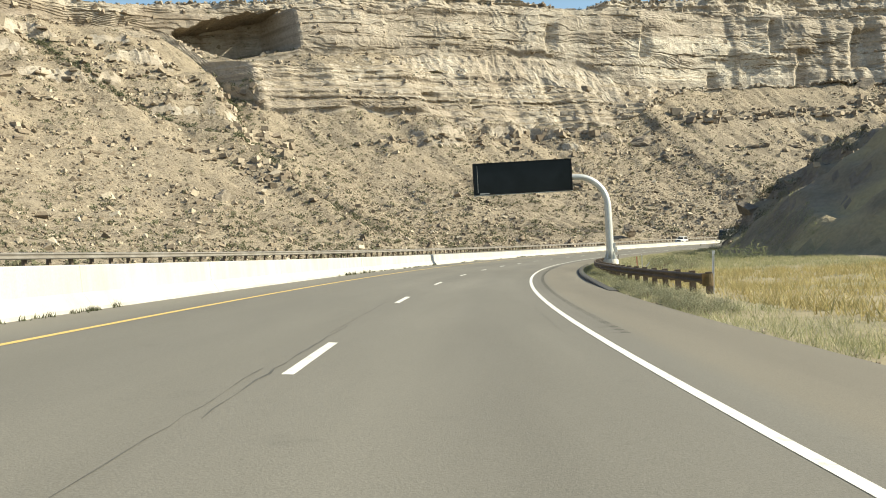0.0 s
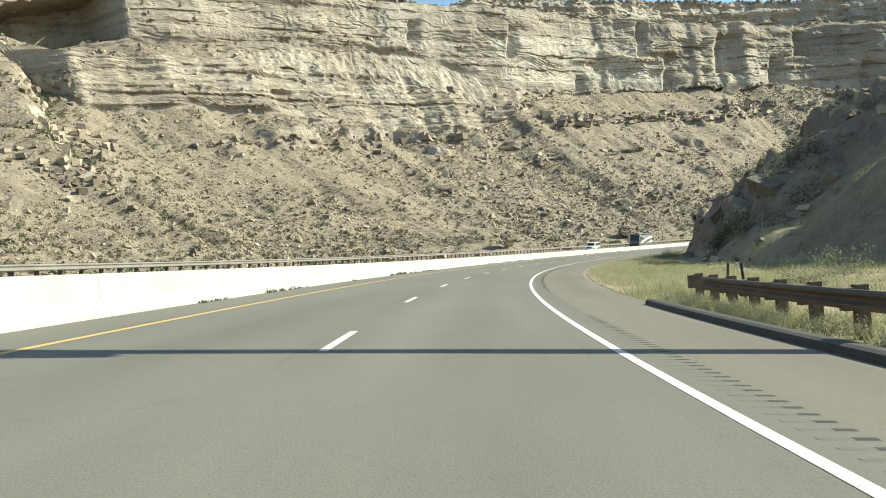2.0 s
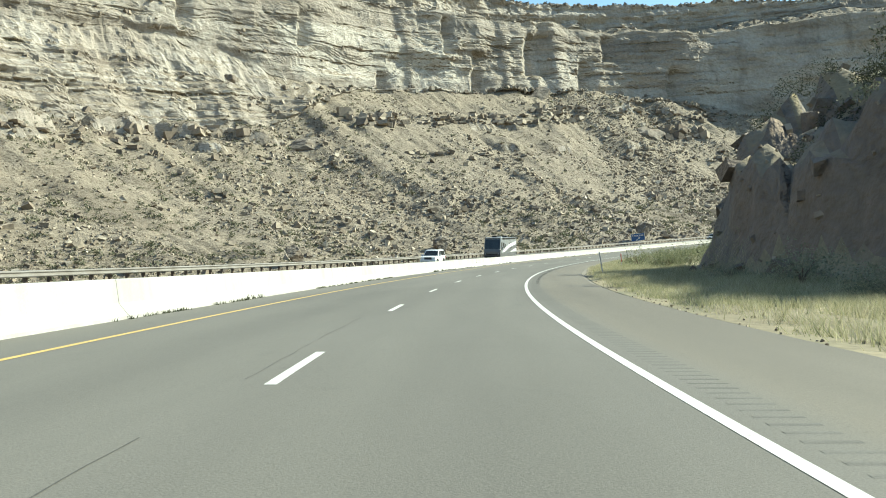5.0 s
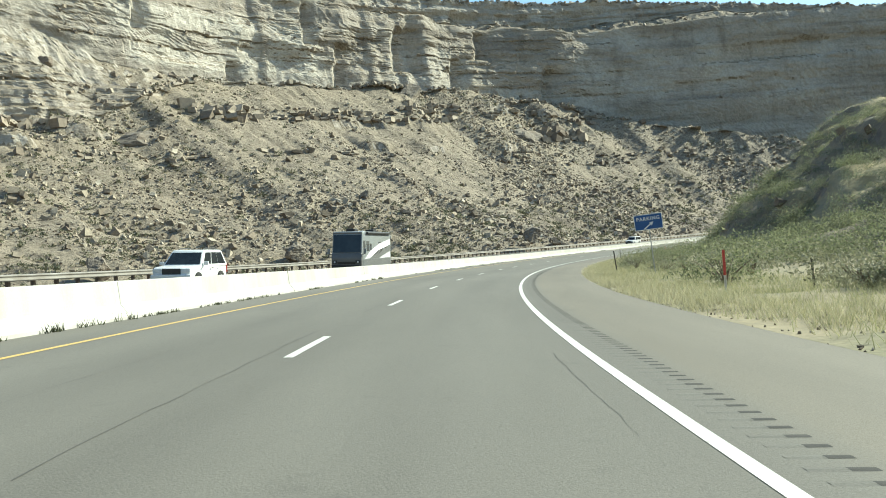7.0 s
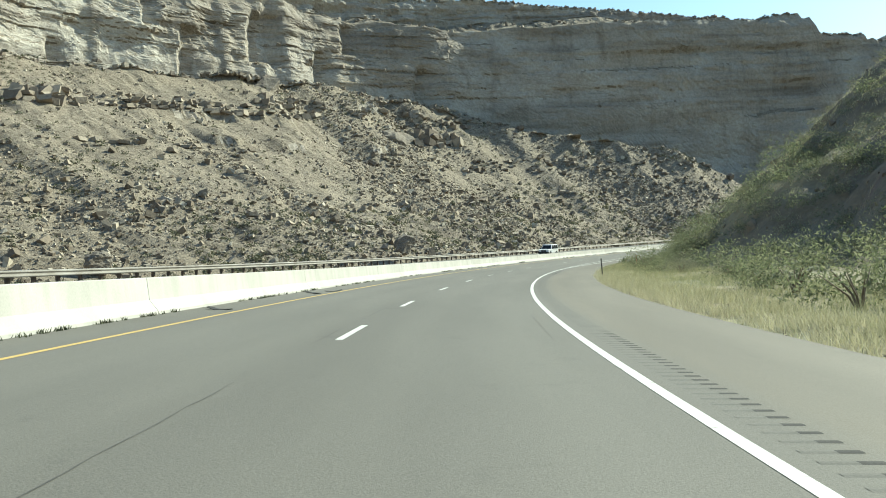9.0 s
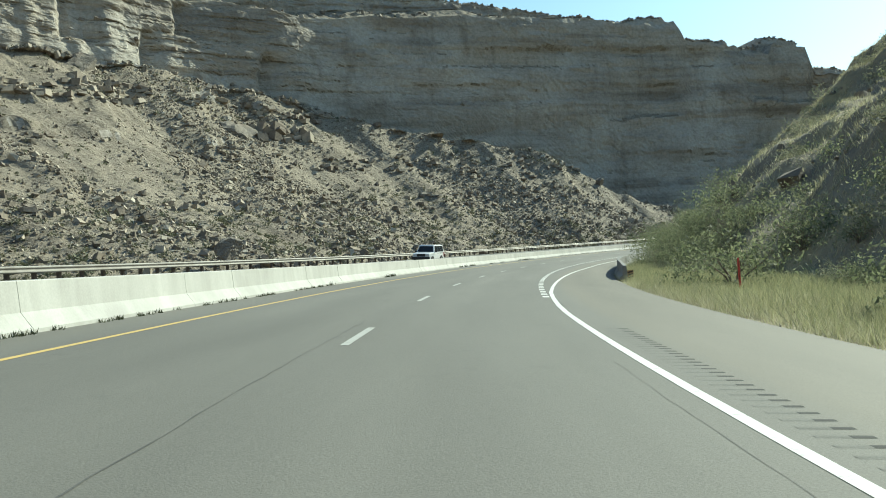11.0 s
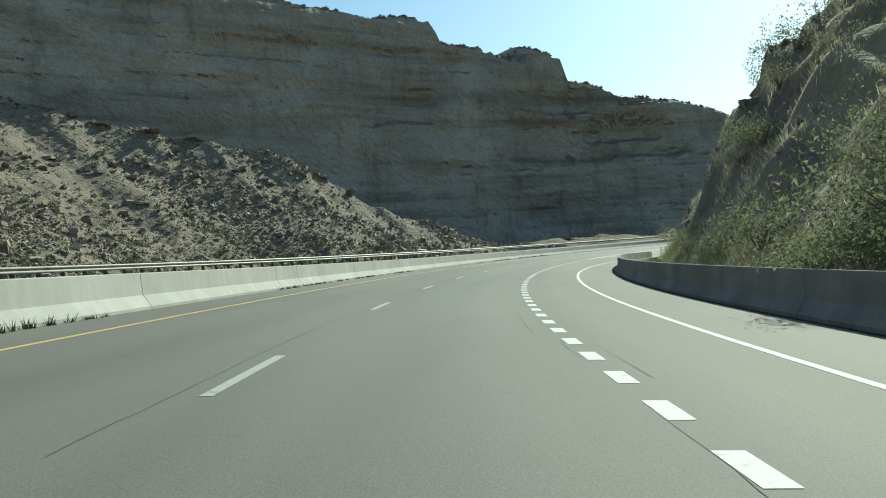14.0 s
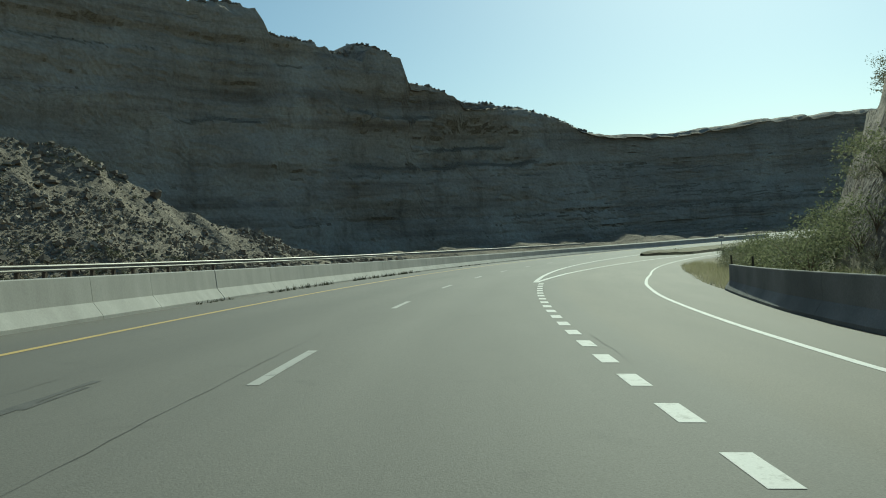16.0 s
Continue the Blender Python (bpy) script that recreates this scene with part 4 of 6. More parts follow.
_sets = [outcrop(rng, *q) for q in (
    ((-44, -36), (84, 92), 60, 2.2), ((-46, -38), (103, 110), 60, 2.4), ((-40, -33), (112, 120), 60, 2.4), ((-44, -34), (134, 142), 80, 2.6),
    ((-38.5, -33), (124, 129), 50, 2.2), ((-37.5, -33.5), (95, 104), 60, 2.0), ((-47, -36), (50, 66), 90, 1.9), ((-36.8, -34.2), (36, 54), 60, 1.9, 0.8),
    ((-34.4, -30.5), (58, 78), 55, 2.9, 0.8), ((-33.5, -30), (84, 112), 55, 2.2, 0.7), ((-27, -9), (66, 72), 110, 2.0), ((-19, -11), (74, 80), 80, 2.6, 0.8),
    ((-3.5, 11), (88, 92), 110, 2.8), ((-2.5, 9), (92, 98), 70, 2.6), ((-4.5, -1.5), (84, 96), 34, 3.4, 0.8), ((8, 12), (96, 108), 40, 2.4, 0.8), ((-12, 4), (56, 62), 70, 2.0), ((9, 22), (92, 104), 90, 2.8),
    ((11, 26), (52, 62), 90, 2.2), ((14, 30), (22, 34), 110, 2.0), ((-10, 14), (18, 30), 110, 1.8), ((17, 20), (74, 84), 30, 3.8, 0.8), ((23, 34), (44, 58), 70, 2.2))]
_n = np.cumsum([0] + [len(v) for v, f in _sets])
tagged(new("rock_outcrop", mesh("rock_outcrop", np.concatenate([v for v, f in _sets]), np.concatenate([f + k for (v, f), k in zip(_sets, _n)]), outcrop_rock)), "brown bedded slabs cropping out of the scree", "rocks", kind="stuff")


def leaf_cloud(rng, centres, radii, per, size, squash=0.75):
    """Small leaf blades round each centre, densest near the skin of the clump."""
    n = len(centres)
    d = rng.normal(0, 1, (n, per, 3))
    d /= np.linalg.norm(d, axis=-1, keepdims=True)
    rad = radii[:, None, None] * (0.45 + 0.6 * rng.random((n, per, 1)) ** 0.6)
    lump = 1 + 0.3 * np.sin(d[..., :1] * 4 + rng.uniform(0, 6, (n, 1, 1))) * np.cos(d[..., 1:2] * 3 + rng.uniform(0, 6, (n, 1, 1)))
    p = d * rad * lump * np.array([1, 1, squash])
    p[..., 2] = np.abs(p[..., 2] + 0.25 * radii[:, None]) 
    p = p + centres[:, None, :]
    a = rng.normal(0, 1, (n, per, 3))
    a /= np.linalg.norm(a, axis=-1, keepdims=True)
    b = np.cross(a, rng.normal(0, 1, (n, per, 3)))
    b /= np.linalg.norm(b, axis=-1, keepdims=True) + 1e-9
    s = np.asarray(size)
    s = (s[:, None, None] if s.ndim else s) * rng.uniform(0.6, 1.4, (n, per, 1))
    v = np.stack([p - a * s, p + b * s * 0.8, p + a * s], 2)
    f = np.arange(n * per * 3).reshape(-1, 3)
    return v.reshape(-1, 3), f


_w, _c, _r = land_points(rng, 12000, (-62, 34), (i0 + 2, i1 + 4), 1.3)
_pc = np.interp(_c, np.arange(nc), _ph)
_fld = fbm(_c / 60, _r / 30, 0, 95, 3) + 0.7 * smooth(-_pc, 12, 34) + 0.3 * smooth(-_r, -i0 - 50, -i0 - 12) - 0.15
_w = _w[(_fld + rng.uniform(-0.2, 0.2, len(_w)) > 0.2) | (rng.random(len(_w)) < 0.12)]
_rad = rng.uniform(0.6, 1.45, len(_w)) * np.where(rng.random(len(_w)) < 0.12, 1.7, 1)
tagged(new("slope_scrub", mesh("slope_scrub", *leaf_cloud(rng, _w, _rad, 22, 0.34 * _rad), leaf_scrub)), "low olive desert scrub dotted over the scree", "scrub", kind="stuff")
# bushes along the gullies
_w = []
for zs, ps, deep, wide in GULLIES:
    for _ in range(190):
        z = rng.uniform(zs[0], zs[-1])
        p = float(np.interp(z, zs, ps)) + rng.normal(0.1, 0.38) * (wide / 8)
        c = int(np.searchsorted(_ph, p))
        col = P[i0:i1 + N1, c]
        _w.append(col[int(np.argmin(np.abs(col[:, 2] - z)))])
_w = np.array(_w)
_rad = rng.uniform(0.9, 2.3, len(_w))
tagged(new("gully_scrub", mesh("gully_scrub", *leaf_cloud(rng, _w, _rad, 60, 0.24 * _rad, 0.9), leaf_gully)), "dark green bushes filling the gullies under the alcove", "scrub", kind="stuff")
_w, _c, _r = land_points(rng, 560, (-48, 68), (i2, i2 + 3))
_rad = rng.uniform(0.7, 2.0, len(_w))
tagged(new("rim_juniper", mesh("rim_juniper", *leaf_cloud(rng, _w, _rad, 60, 0.26 * _rad, 1.0), leaf_juniper)), "small dark junipers along the canyon rim", "scrub", kind="stuff")
_w, _c, _r = land_points(rng, 1700, (-34, 30), (i1 + 4, i2 - 3))
_slope = np.abs(P[np.minimum(_r.astype(int) + 1, nr - 1), _c.astype(int)] - P[_r.astype(int), _c.astype(int)])
_w = _w[np.hypot(_slope[:, 0], _slope[:, 1]) > 1.2 * _slope[:, 2]]
_rad = rng.uniform(0.6, 1.5, len(_w))
tagged(new("ledge_scrub", mesh("ledge_scrub", *leaf_cloud(rng, _w, _rad, 34, 0.3 * _rad, 0.9), leaf_juniper)), "dark scrub growing on the cliff ledges", "scrub", kind="stuff")


def boulder(x, y, z, w, d, h, turn, seed, label, lean=0.0):
    """One large block, cut by random planes and sunk into the slope."""
    g = random.Random(seed)
    bm = bmesh.new()
    bmesh.ops.create_icosphere(bm, subdivisions=4, radius=1.0)
    cuts = []
    for _ in range(11):
        n = Vector((g.gauss(0, 1), g.gauss(0, 1), g.gauss(0, 0.8))).normalized()
        cuts.append((n, g.uniform(0.55, 0.8)))
    for v in bm.verts:
        for n, c in cuts:
            over = v.co.dot(n) - c
            if over > 0:
                v.co -= n * over
        v.co *= 1 + 0.13 * noise.noise(v.co * 2.1 + Vector((seed, 0, 0))) + 0.10 * noise.noise(Vector((v.co.x * 3, v.co.y * 3, v.co.z * 9 + seed)))
        v.co.x *= w * 0.72
        v.co.y *= d * 0.72
        v.co.z *= h * 0.72
        v.co.z += lean * v.co.x
    ob = new("boulder", bm_mesh("boulder", bm, block_rock))
    ob.matrix_world = pose(x, y, z - 0.12 * h, 0, 0, turn)
    return tagged(ob, label, "boulder", group="large boulders on the scree")


for args in (
    (357.4, 491, 13.5, 9, 7, 9, 20, 1, "large pale slab of sandstone on the lower scree", 0.25),
    (551.4, 634, 73, 30, 22, 20, 20, 2, "huge sandstone block with dark shaded underside on scree", 0.0),
    (-29.4, 402, 27, 9, 7, 9, 70, 3, "brown angular boulder on bare scree", 0.2),
    (215, 548, 33, 5, 4.5, 5, 10, 4, "pale angular boulder on the scree", 0.0),
    (267, 527, 23, 5.5, 5, 5.5, 40, 5, "pale angular boulder on the scree", 0.1),
    (487, 683, 117, 20, 16, 15, 15, 6, "dark rounded rock knob at the cliff foot", 0.0),
    (260, 617, 70, 24, 14, 9, 5, 7, "long dark rock outcrop on the scree", 0.0),
    (232.8, 663, 118, 8, 7, 6, 20, 8, "dark perched boulder below the pale cliff", 0.1),
    (360, 675, 96, 16, 14, 17, 0, 9, "dark shaded rock outcrop with overhang on scree", 0.0),
    (384, 673, 97, 30, 12, 10, -4, 10, "long bedded rock outcrop on the upper scree", 0.0),
    (713, 514, 51, 24, 12, 6, 30, 11, "flat pale slab at the top of the scree", 0.0),
    (650, 525, 31, 11, 8, 7, 15, 12, "grey angular boulder on the scree", 0.2),
    (246, 508, 15, 7, 6, 6, 30, 13, "brown angular boulder on the lower scree", 0.0),
    (170, 428, 5, 6, 5, 5, 60, 14, "brown angular boulder near the slope foot", 0.1),
    (246, 454, 5, 7, 6, 5, 35, 15, "brown angular boulder near the slope foot", 0.0),
    (338, 430, 5, 6, 6, 5, 15, 16, "brown angular boulder near the slope foot", 0.2),
    (494, 520, 9, 9, 7, 6, 10, 17, "dark brown boulder near the slope foot", 0.0),
    (506, 528, 9, 8, 6, 7, 50, 18, "grey boulder near the slope foot", 0.1),
    (0, 585, 86, 12, 9, 14, 20, 19, "dark rock pinnacle in the gully", 0.0),
    (12, 580, 82, 9, 8, 12, 50, 20, "reddish rock pinnacle in the gully", 0.0),
    (725, 482, 40, 5, 4, 4, 0, 21, "pale block at the edge of the scree", 0.0),
):
    boulder(*args)

# ---- roadside planting ----


def shrub_mesh(seed, wide, tall, leaf, n=1430):
    g = np.random.default_rng(seed)
    k = 13
    a, r = g.uniform(0, 2 * math.pi, k), wide * 0.5 * np.sqrt(g.random(k))
    c = np.stack([r * np.cos(a), r * np.sin(a), tall * (0.0 + 0.58 * g.random(k) ** 1.3 * (1 - 0.6 * r / wide))], 1)
    return leaf_cloud(g, c, wide * 0.31 * g.uniform(0.6, 1.15, k), n // k, np.full(k, leaf), 0.95)


def stems_mesh(seed, wide, tall):
    g = random.Random(seed)
    bm = bmesh.new()
    for _ in range(7):
        a, r = g.uniform(0, 6.28), g.uniform(0.1, 0.4) * wide
        pts = [(0, 0, -0.15), (r * 0.3 * math.cos(a), r * 0.3 * math.sin(a), tall * 0.22), (r * math.cos(a), r * math.sin(a), tall * 0.5)]
        own = tube_bm(pts, [0.04, 0.028, 0.01], 5)
        tmp = bpy.data.meshes.new("tmp")
        own.to_mesh(tmp)
        own.free()
        bm.from_mesh(tmp)
        bpy.data.meshes.remove(tmp)
    return bm_mesh("stems", bm, twig)


def shrub_kind(seed, wide, tall, leaf, material, label, category="shrub", group="roadside shrubs", n=1430):
    ob = thing("shrub", pose(0, 0, -60), label=label, category=category, group=group)
    part("foliage", mesh("foliage", *shrub_mesh(seed, wide, tall, leaf, n), material), ob)
    part("stem", stems_mesh(seed, wide, tall), ob, "thin brown woody stem")
    return ob


KINDS = [
    shrub_kind(1, 2.6, 1.7, 0.06, leaf_green, "bushy green roadside shrub with small leaves"),
    shrub_kind(2, 3.4, 2.1, 0.072, leaf_green, "large leafy green shrub on the hillside"),
    shrub_kind(3, 1.7, 1.0, 0.045, leaf_sage, "grey-green sagebrush growing in dry soil"),
    shrub_kind(4, 2.2, 1.3, 0.05, leaf_sage, "pale dusty rabbitbrush on the slope"),
    shrub_kind(5, 2.8, 2.8, 0.06, leaf_juniper, "dark green juniper bush on rocky ground"),
    shrub_kind(6, 4.2, 3.0, 0.068, leaf_green, "tall leafy green shrub behind the concrete barrier", n=2800),
]
rng = np.random.default_rng(33)
_spots = []
for n, s0, s1, l0, l1, kinds in (
    (26, 225, 262, 9.5, 26, (0, 1, 2, 3)), (84, 262, 345, 9.0, 30, (0, 1, 1, 2, 3)), (46, 345, 385, 8.5, 26, (0, 1, 2, 3)),
    (80, 385, 515, 8.6, 15.5, (0, 1, 2, 3)), (34, 374, 446, 9.0, 13.0, (5, 5, 1)), (30, 390, 510, 22, 60, (2, 3, 2, 3)), (130, 136, 232, 16, 56, (2, 4, 4)), (8, 470, 500, 20, 32, (5, 0)), (14, 560, 640, 22, 50, (0, 1)), (26, 524, 580, 14.0, 20, (5, 1, 0)), (60, 470, 560, 11, 28, (2, 3, 3, 0)), (40, 375, 475, 16, 40, (2, 3)), (380, 262, 372, 18, 46, (2, 3, 0, 0, 1, 1)), (30, 505, 560, 16, 26, (0, 3, 1)),
    (10, 150, 200, 9.5, 14, (2, 3)), (60, 345, 420, 12, 40, (2, 3)), (70, 420, 520, 11, 45, (2, 3, 2, 3)), (26, 140, 230, 18, 27, (4, 2, 4)), (26, 596, 660, 3.6, 6, (2, 3)), (12, 515, 560, 14, 40, (0, 1, 2))):
    for _ in range(n):
        s_, l_ = rng.uniform(s0, s1), rng.uniform(l0, l1)
        if s_ < 590 and l_ < float(edge_right(s_)) + 3.0:
            l_ = float(edge_right(s_)) + 3.0 + rng.random() * 2
        _spots.append((s_, l_, kinds[rng.integers(len(kinds))], rng.uniform(0.65, 1.35), rng.uniform(0, 360)))
_spots += [(78, 11.5, 0, 0.9, 40), (83, 12.8, 2, 1.2, 90), (70, 10.6, 2, 1.0, 15), (88, 14.5, 1, 0.9, 130), (64, 12.2, 3, 0.9, 200), (91, 11.0, 3, 0.8, 20), (96.5, 18.0, 0, 1.25, 10), (94.0, 20.5, 0, 1.35, 80), (99.5, 15.5, 2, 0.8, 0), (107, 17.5, 1, 0.8, 60)]
_spots += [(float(q), rng.uniform(5.25, 6.0), (2, 3, 2)[j % 3], rng.uniform(0.26, 0.46), rng.uniform(0, 360)) for j, q in enumerate(np.linspace(22, 86, 72))]
_spots += [(rng.uniform(20, 46), rng.uniform(4.95, 6.2), (2, 3)[j % 2], rng.uniform(0.2, 0.42), rng.uniform(0, 360)) for j in range(34)]
_spots = [q for q in _spots if not (470 < q[0] < 520 and q[1] < 17)]
# the shrubs nearest the road are things of their own; those higher on the hill make up the scrub
_spots.sort(key=lambda q: q[1] - float(edge_right(q[0])))
_rest = {}
for s_, l_, k, sc, a in _spots[340:]:
    wide, tall = ((2.6, 1.7), (3.4, 2.1), (1.7, 1.0), (2.2, 1.3), (2.8, 2.8), (4.2, 3.0))[k]
    v, f = shrub_mesh(k + 1, wide, tall, 0.085, (390, 520, 300, 360, 700, 900)[k])
    ca, sa = math.cos(radians(a)), math.sin(radians(a))
    v = (v @ np.array([[ca, sa, 0], [-sa, ca, 0], [0, 0, 1]])) * sc + verge_point(s_, l_) - np.array([0, 0, 0.05])
    _rest.setdefault((0, 0, 1, 1, 2, 0)[k], []).append(v)
for k, vs in _rest.items():
    v = np.concatenate(vs)
    tagged(new("hill_scrub", mesh("hill_scrub", v, np.arange(len(v)).reshape(-1, 3), (leaf_green, leaf_sage, leaf_juniper)[k])), ("leafy green bushes spread over the hillside", "grey-green sagebrush spread over the dry hillside", "dark junipers scattered over the hillside")[k], "scrub", kind="stuff")
for s_, l_, k, sc, a in _spots[:340]:
    p = verge_point(s_, l_)
    ob = copy_thing(KINDS[k], pose(p[0], p[1], p[2] - 0.05, 0, 0, a))
    ob.matrix_world = pose(p[0], p[1], p[2] - 0.05, 0, 0, a) @ Matrix.Diagonal((sc, sc, sc, 1))
for ob in KINDS:
    for o in list(ob.children_recursive):
        bpy.data.objects.remove(o)
    bpy.data.objects.remove(ob)


def blades(rng, s, lat, tall, width):
    """Grass blades on the verge: slim leaning triangles."""
    p = verge_point(s, lat)
    n = len(p)
    a, lean = rng.uniform(0, 2 * math.pi, n), rng.uniform(0.15, 1.2, n) * tall
    b = rng.uniform(0, 2 * math.pi, n)
    w = np.stack([np.cos(a) * width, np.sin(a) * width, np.zeros(n)], 1)
    tip = p + np.stack([np.cos(b) * lean, np.sin(b) * lean, tall], 1)
    low = p - np.array([0, 0, 0.03])
    v = np.stack([low - w, low + w, tip], 1).reshape(-1, 3)
    return v, np.arange(3 * n).reshape(-1, 3)


def tufts(rng, n, s0, s1, lat_of, tall, width, per=15, spread=0.24):
    s = rng.uniform(s0, s1, n)
    lat = lat_of(s, rng.random(n))
    keep = fbm(s / 2.2, lat / 1.4, 0, 97, 2) > rng.uniform(-1.2, 0.2, n)
    s, lat = s[keep].repeat(per), lat[keep].repeat(per)
    s, lat = s + rng.normal(0, spread, len(s)), lat + rng.normal(0, spread, len(s))
    t = tall * rng.uniform(0.45, 1.25, len(s))
    return blades(rng, s, np.maximum(lat, edge_right(s) + 0.12), t, 0.62 * width * rng.uniform(0.6, 1.3, len(s)))


def grass(name, label, material, sets):
    vs, fs, n = [], [], 0
    for v, f in sets:
        vs.append(v)
        fs.append(f + n)
        n += len(v)
    tagged(new(name, mesh(name, np.concatenate(vs), np.concatenate(fs), material)), label, "grass", kind="stuff")


rng = np.random.default_rng(50)
_near = lambda s, u: edge_right(s) + 0.35 + 2.4 * u**1.2
_mid = lambda s, u: edge_right(s) + 1.0 + 7.5 * u
grass("dry_grass", "tall dry golden grass on the verge", grass_gold, [
    tufts(rng, 7500, 92, 230, _mid, 0.3, 0.012),
    tufts(rng, 5200, 230, 372, _near, 0.3, 0.012), tufts(rng, 500, 8, 95, lambda s, u: 5.0 + 3.0 * u, 0.22, 0.014), tufts(rng, 500, 505, 560, _near, 0.4, 0.02),
    tufts(rng, 4200, 355, 530, lambda s, u: hill_foot(s) + 3 + 36 * u, 0.4, 0.03), tufts(rng, 1500, 230, 355, lambda s, u: hill_foot(s) + 2 + 30 * u, 0.4, 0.03),
    tufts(rng, 4800, 365, 482, lambda s, u: hill_foot(s) + 1 + 30 * u, 0.4, 0.042, 9, 0.3)])
grass("meadow_grass", "golden dry meadow grass beyond the guardrail", meadow_gold, [tufts(rng, 4800, -20, 60, lambda s, u: 7.6 + 26 * u**1.15, 0.34, 0.03)])
grass("green_grass", "green and sage weeds mixed into the verge", grass_green, [
    tufts(rng, 4600, 95, 230, lambda s, u: edge_right(s) + 0.8 + 8 * u, 0.3, 0.013), tufts(rng, 4800, 230, 380, _mid, 0.32, 0.013),
    tufts(rng, 1500, 6, 92, lambda s, u: 4.95 + 2.2 * u**1.3, 0.2, 0.014), tufts(rng, 3200, 338, 380, lambda s, u: edge_right(s) + 0.5 + 7 * u, 0.42, 0.016), tufts(rng, 2600, 375, 512, lambda s, u: edge_right(s) + 0.9 + 3.4 * u, 0.5, 0.016), tufts(rng, 700, 500, 560, _mid, 0.4, 0.02),
    tufts(rng, 3600, 56, 140, lambda s, u: 6.4 + 22 * u, 0.34, 0.022), tufts(rng, 1600, 36, 92, lambda s, u: 5.0 + 1.6 * u, 0.3, 0.016)])
# weeds in the seam at the foot of the median barrier
_n = 1500
_ws = rng.uniform(-10, 560, _n)
_ws = _ws[fbm(_ws / 7, 0, 0, 99, 2) > -0.12].repeat(12)
_ws = _ws + rng.normal(0, 0.07, len(_ws))
_p = rp(_ws, -6.86 + rng.normal(0, 0.04, len(_ws)), 0.0)
_tl = rng.uniform(0.03, 0.11, len(_ws)) * (1 + 0.9 * (vnoise(_ws / 9, 1, 0, 98) > 0.45))
_a = rng.uniform(0, 6.28, len(_ws))
_w = np.stack([np.cos(_a), np.sin(_a), 0 * _a], 1) * 0.012
_tip = _p + np.stack([np.cos(_a * 3) * _tl * 0.5, np.sin(_a * 3) * _tl * 0.5, _tl], 1)
tagged(new("barrier_weeds", mesh("barrier_weeds", np.stack([_p - _w, _p + _w, _tip], 1).reshape(-1, 3), np.arange(3 * len(_p)).reshape(-1, 3), leaf_juniper)), "dusty weeds rooted along the barrier foot", "weeds", kind="stuff")
# rocks crowning the rim and cropping out of the near hill
_w, _c, _r = land_points(rng, 1300, (-48, 68), (i2 - 3, i2 + 1.5))
tagged(new("rim_rock", mesh("rim_rock", *rocks(rng, _w, rng.uniform(0.5, 1.9, len(_w)), 0.8), block_rock)), "weathered blocks along the canyon rim", "rocks", kind="stuff")
_s = np.concatenate([rng.uniform(145, 238, 300), rng.uniform(400, 520, 200), rng.uniform(470, 494, 12)])
_l = hill_foot(_s) + np.concatenate([rng.uniform(-0.5, 26, 300), rng.uniform(6, 45, 200), rng.uniform(-0.5, 10, 12)])
tagged(new("hill_rock", mesh("hill_rock", *rocks(rng, verge_point(_s, _l) - np.array([0, 0, 0.3]), np.minimum(0.35 * (1 - 0.97 * rng.random(len(_s))) ** -0.55, np.where(_s < 300, 2.0, 0.6)), 0.8), block_rock)), "dark brown rock blocks cropping out of the hillside", "rocks", kind="stuff")
# stones and gravel on the verge and the lower hillside
rng = np.random.default_rng(61)
_s = np.concatenate([rng.uniform(0, 520, 2600), rng.uniform(130, 240, 700), rng.uniform(330, 520, 500)])
_l = np.concatenate([edge_right(_s[:2600]) + 0.2 + 2.2 * rng.random(2600) ** 2, hill_foot(_s[2600:]) + rng.uniform(-1, 24, 1200)])
_sz = np.concatenate([rng.uniform(0.015, 0.045, 2600), np.minimum(0.12 * (1 - 0.98 * rng.random(1200)) ** -0.6, 1.1)])
tagged(new("verge_stones", mesh("verge_stones", *rocks(rng, verge_point(_s, _l), _sz, 0.7), boulder_rock)), "loose brown stones on the verge and hillside", "stones", kind="stuff")

def tyre_scrap(s, lat, length, turn, seed):
    """A torn strip of tyre tread lying flat, curled at one end."""
    g = random.Random(seed)
    bm = bmesh.new()
    rows = []
    for k in range(13):
        u = k / 12
        z = 0.012 + 0.10 * max(0.0, u - 0.6) ** 1.3 + 0.012 * math.sin(5 * u + seed)
        x = 0.10 * math.sin(2.4 * u + seed)
        w = 0.10 * (1 - 0.35 * abs(2 * u - 1) ** 3) * g.uniform(0.8, 1.15)
        rows.append([bm.verts.new((x - w, (u - 0.5) * length, z)), bm.verts.new((x, (u - 0.5) * length, z + 0.012)), bm.verts.new((x + w, (u - 0.5) * length, z))])
    for a, b in zip(rows, rows[1:]):
        for k in range(2):
            bm.faces.new((a[k], a[k + 1], b[k + 1], b[k]))
    bmesh.ops.recalc_face_normals(bm, faces=bm.faces[:])
    bmesh.ops.solidify(bm, geom=bm.faces[:], thickness=0.014)
    ob = new("tyre_scrap", bm_mesh("tyre_scrap", bm, scrap_rubber))
    ob.matrix_world = road_frame(s, lat, 0.012, False) @ Matrix.Rotation(radians(turn), 4, "Z")
    return tagged(ob, "torn strip of black tyre tread on the asphalt", "debris", group="tyre scraps")


